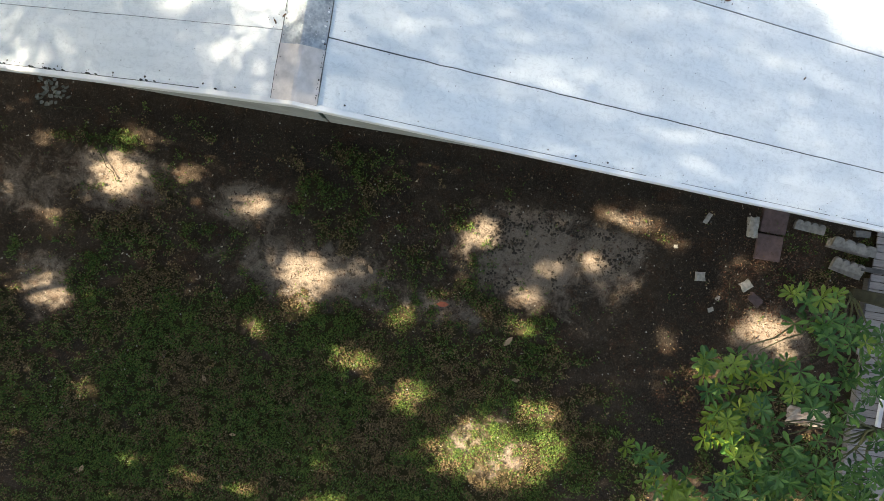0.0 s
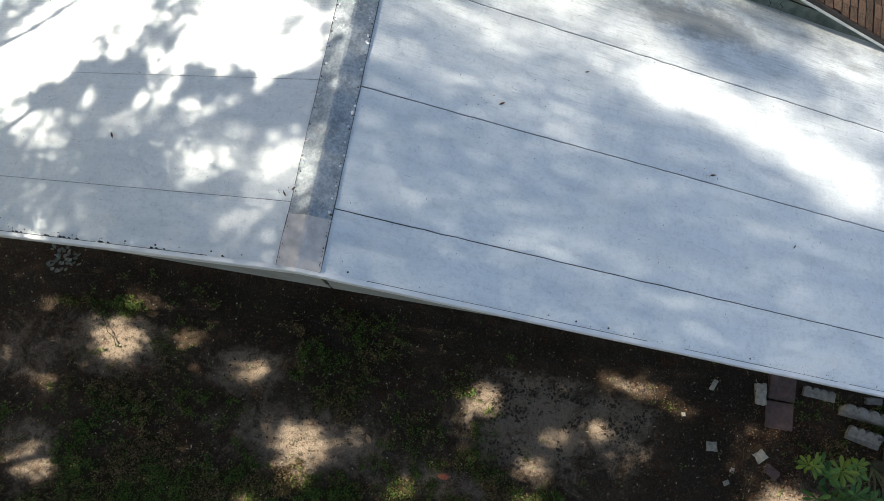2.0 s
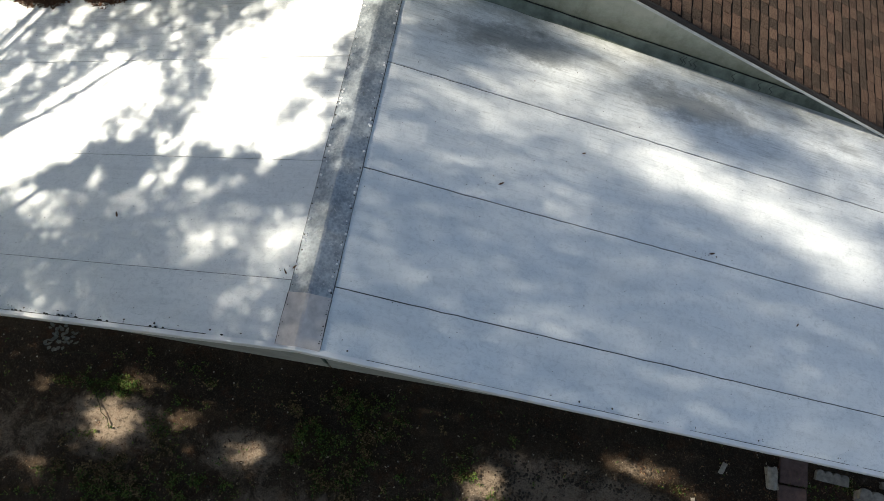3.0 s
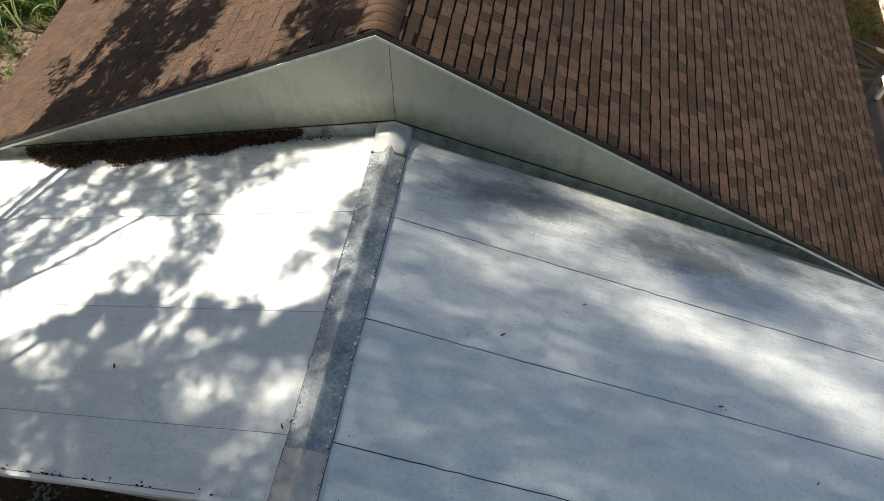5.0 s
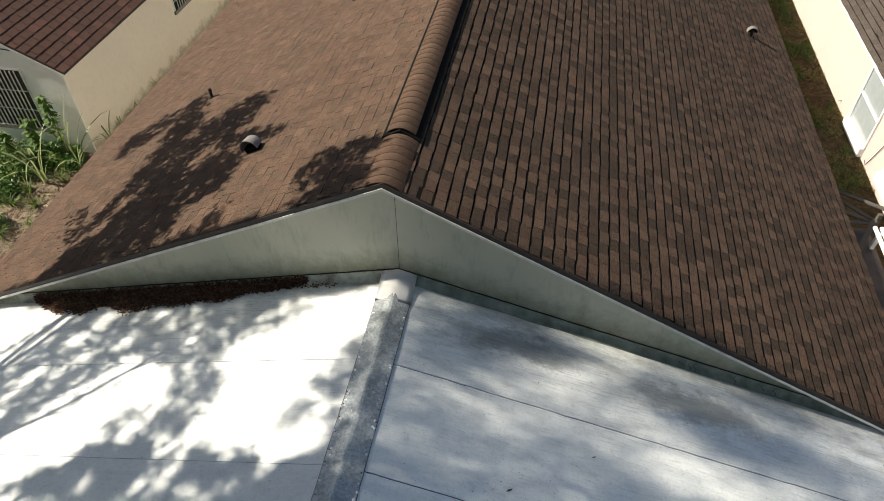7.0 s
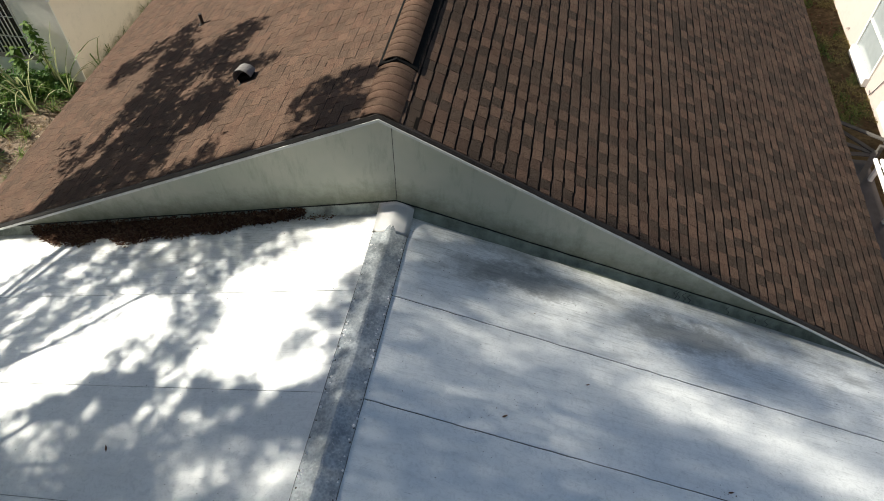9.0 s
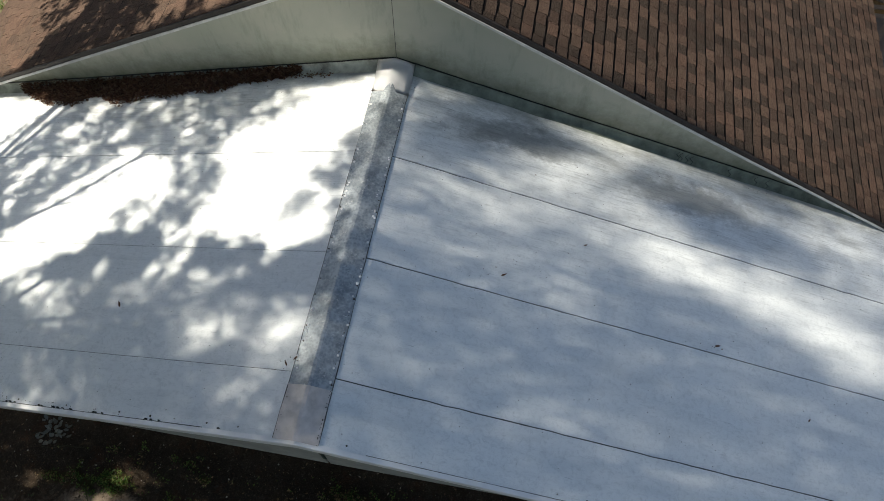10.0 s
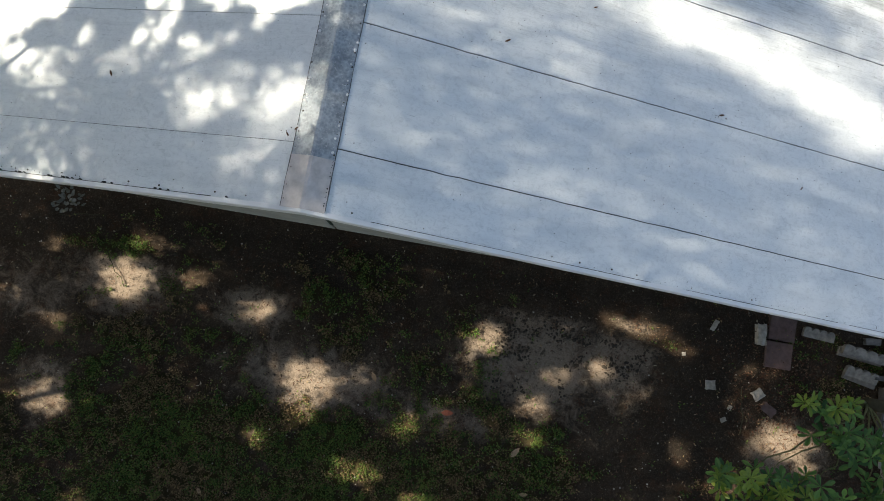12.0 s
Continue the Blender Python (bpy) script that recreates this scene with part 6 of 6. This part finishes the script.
def rake_line(u):
    """Light beyond this falls on the house roof, short of it on the patio."""
    return 5.31 - (0.0143 * (4.47 - u) if u < 4.47 else 0.047 * (u - 4.47))


def in_stroke(u, v, s, wob):
    """Whether (u, v) lies within the half-width of the stroke, its edge made ragged."""
    a, b, c, d, r = s[:5]
    du, dv = c - a, d - b
    t = max(0.0, min(1.0, ((u - a) * du + (v - b) * dv) / (du * du + dv * dv + 1e-6)))
    return (u - a - t * du) ** 2 + (v - b - t * dv) ** 2 < r * r * max(0.1, 1.0 + wob)


def inside(u, v, outline):
    odd = False
    for (a, b), (c, d) in zip(outline, outline[1:] + outline[:1]):
        if (b > v) != (d > v) and u < a + (c - a) * (v - b) / (d - b):
            odd = not odd
    return odd


def leafiness(u, v):
    """How closely leaves stand in the crown here; 0 lets all light through."""
    fine = noise.noise(Vector((u * 12, v * 13, 5.0)))
    if v > rake_line(u):
        rag = 0.9 * noise.noise(Vector((u * 3.4, v * 4, 0))) + 0.9 * noise.noise(Vector((u * 8, v * 9, 3)))
        if noise.noise(Vector((u * 5, v * 6, 9))) + 0.5 * fine > 0.24:
            return 0.0
        return max([s[5] * in_stroke(u, v, s, rag) for s in OVER_HOUSE_A + OVER_HOUSE_B])
    wob = 0.45 * noise.noise(Vector((u * 4.5, v * 6, 1.0))) + 0.45 * fine
    if v < 1.03:
        edge = 9.0
        for a, b, c, d in OPEN_LAWN + OPEN_EDGE:
            edge = min(edge, ((u - a) / (c + 0.07)) ** 2 + ((v - b) / (d + 0.07)) ** 2 - 1.5 * wob)
        full = max(0.35, 0.95 + 0.9 * noise.noise(Vector((u * 1.3, v * 1.6, 4.0))))
        return full * max(0.0, min(1.0, (edge - 0.75) / 1.1))
    if u < U_RIDGE:
        if v > 5.05 + (0.11 * (u - 1.0) if u > 1.0 else 0.0) and u > -2.3:
            return 2.5
        p, q = u + 0.13 * noise.noise(Vector((u * 4.5, v * 5, 21.0))) + 0.06 * fine, v + 0.13 * noise.noise(Vector((u * 5, v * 5.5, 31.0))) + 0.06 * fine
        if any(inside(p + i, q + j, o) for o in (WINDOW_A, WINDOW_B, WINDOW_C, WINDOW_D) for i, j in ((0, 0), (0.08, 0), (-0.08, 0), (0, 0.08), (0, -0.08))):
            return max([s[5] * in_stroke(u, v, s, 2.0 * wob) for s in SPRAYS_PATIO])
        if any(in_stroke(u, v, (a, b, c, d, 0.72 * r + 0.05), 1.4 * wob) for a, b, c, d, r in CHINKS_A + CHINKS_B):
            return 0.0
        if noise.noise(Vector((u * 5, v * 6, 9))) + 0.6 * fine > (0.23 if v > 3.05 else 0.58):
            return 0.0
        return 2.0 if v < 3.05 else 1.1
    for a, b, c, d in OPEN_FAR:
        e = ((u - a) / (c + 0.03)) ** 2 + ((v - b) / (d + 0.03)) ** 2 - wob
        if e < 1.2:
            return max(0.0, 0.5 * (e - 0.25))
    if any(in_stroke(u, v, s, wob) for s in WALL_LIGHT):
        return 0.0
    if any(in_stroke(u, v, s, 2.2 * wob) for s in DENSE):
        return 3.0
    return 1.4 if v < 3.9 else 0.55


def oak(name, v_lo, v_hi, base, count, seed, limbs):
    rng = random.Random(seed)
    t = thing(name, "large spreading oak beside the yard", "tree", "oaks beside the yard", at=base)
    b = Vector(base)
    top = b + Vector((0.4, 0.0, 5.0))
    part("trunk", tube([Vector((0, 0, -0.1)), Vector((0.1, 0.05, 1.5)), Vector((0.3, 0, 3.4)), top - b], [0.38, 0.30, 0.27, 0.22], 12), BARK, t, "thick grey-brown trunk", smooth=True)
    for (u, v, z, r) in limbs:
        e = along_light(u, v, z)
        f1, f2, w1, w2 = rng.uniform(0, 6), rng.uniform(0, 6), rng.uniform(0.10, 0.2), rng.uniform(0.04, 0.09)
        pts = []
        for i in range(15):
            k = i / 14
            way = Vector((0, math.sin(3.5 * k + f1), math.cos(3.1 * k + f2))) * w1 + Vector((0, math.sin(11 * k + f2), math.sin(9 * k + f1))) * w2
            pts.append((top - b).lerp(e - b, k) + way * math.sin(math.pi * k) * 2.0)
        part("limb", tube(pts, [r * (1 - 0.05 * i) for i in range(15)], 7), BARK, t, smooth=True)
        for k in range(4):
            p = pts[rng.randint(5, 14)]
            q = p + Vector((rng.uniform(0.0, 1.0), rng.uniform(-0.7, 0.7), rng.uniform(-0.2, 0.8)))
            if not open_air(q + b):
                part("bough", tube(bent(p, q, 0.1, 4, rng), [0.016, 0.014, 0.011, 0.008, 0.005], 5), BARK, t)
    verts, faces = [], []
    n = 0
    while n < count:
        u, v = rng.uniform(-7.0, 8.0), rng.uniform(v_lo, v_hi)
        d = leafiness(u, v)
        n += 1
        if d <= 0 or rng.random() > d:
            continue
        top_spray = v > 1.03 and (u > U_RIDGE or v < 2.5) and v < rake_line(u)
        over_patio = not top_spray and 1.03 < v < rake_line(u)
        p = along_light(u, v, crown_height(u, v, rng) + (3.2 if top_spray else 1.3 if over_patio else 0.0))
        if open_air(p):
            continue
        size = 0.5 if top_spray else 0.62 if over_patio else 1.0
        for _ in range((int(8 * d + rng.random()) if d > 1 else 8) if top_spray else int(7 * max(1.0, d)) if over_patio else 4):
            far = 0.12 if top_spray else 0.045 if over_patio else 0.05
            w = Vector((rng.gauss(0, far), rng.gauss(0, far), rng.gauss(0, far)))
            q = Euler((rng.gauss(0, 0.7), rng.gauss(0, 0.7) - 0.3, rng.uniform(0, 6.283))).to_quaternion()
            leaf_card(verts, faces, p + w - b, size * rng.uniform(0.08, 0.13), size * rng.uniform(0.045, 0.07), q)
    raw("crown", verts, faces, TREE_LEAF, t, "crown of small dark green leaves")


oak("oak_tree", 1.03, 10.2, (-13.4, 0.6, 0), 54000, 61, [(-2.45, 5.2, 6.4, 0.045), (-0.75, 4.0, 6.8, 0.022), (-2.1, 4.7, 6.2, 0.035), (-1.8, 4.1, 6.4, 0.03), (0.7, 4.9, 7.4, 0.05), (0.35, 3.1, 7.5, 0.07), (-0.9, 6.5, 7.0, 0.08), (0.1, 8.0, 7.6, 0.06), (4.3, 3.3, 10.4, 0.05), (-2.4, 1.9, 6.4, 0.06)])
oak("oak_tree", -5.5, 1.03, (-13.6, -4.4, 0), 52000, 62, [(-4.0, -1.0, 6.5, 0.1), (-2.0, -2.5, 8.0, 0.1), (0.5, -1.5, 9.0, 0.07), (2.6, -1.45, 10.0, 0.08), (5.0, -3.75, 11.0, 0.1)])

# ---- roof pieces last ----
ridge_caps()
# shaded slope painted darker with more contrast, sunny slope paler and more even
lay_shingles(house, HX, HZ, PITCH, 1, ER, HY0, HY1 - 0.1, SHINGLE_ALL, SHINGLE_ONE, 150, 5, label="brown laminated asphalt shingles", strip=0.021, spread=1.5, slope_light=0.29)
lay_shingles(house, HX, HZ, PITCH, -1, EL, HY0, HY1 - 0.1, SHINGLE_ALL, SHINGLE_ONE, 150, 6, label="brown laminated asphalt shingles", strip=0.008, gap=0.0038, spread=0.35, slope_light=0.74)
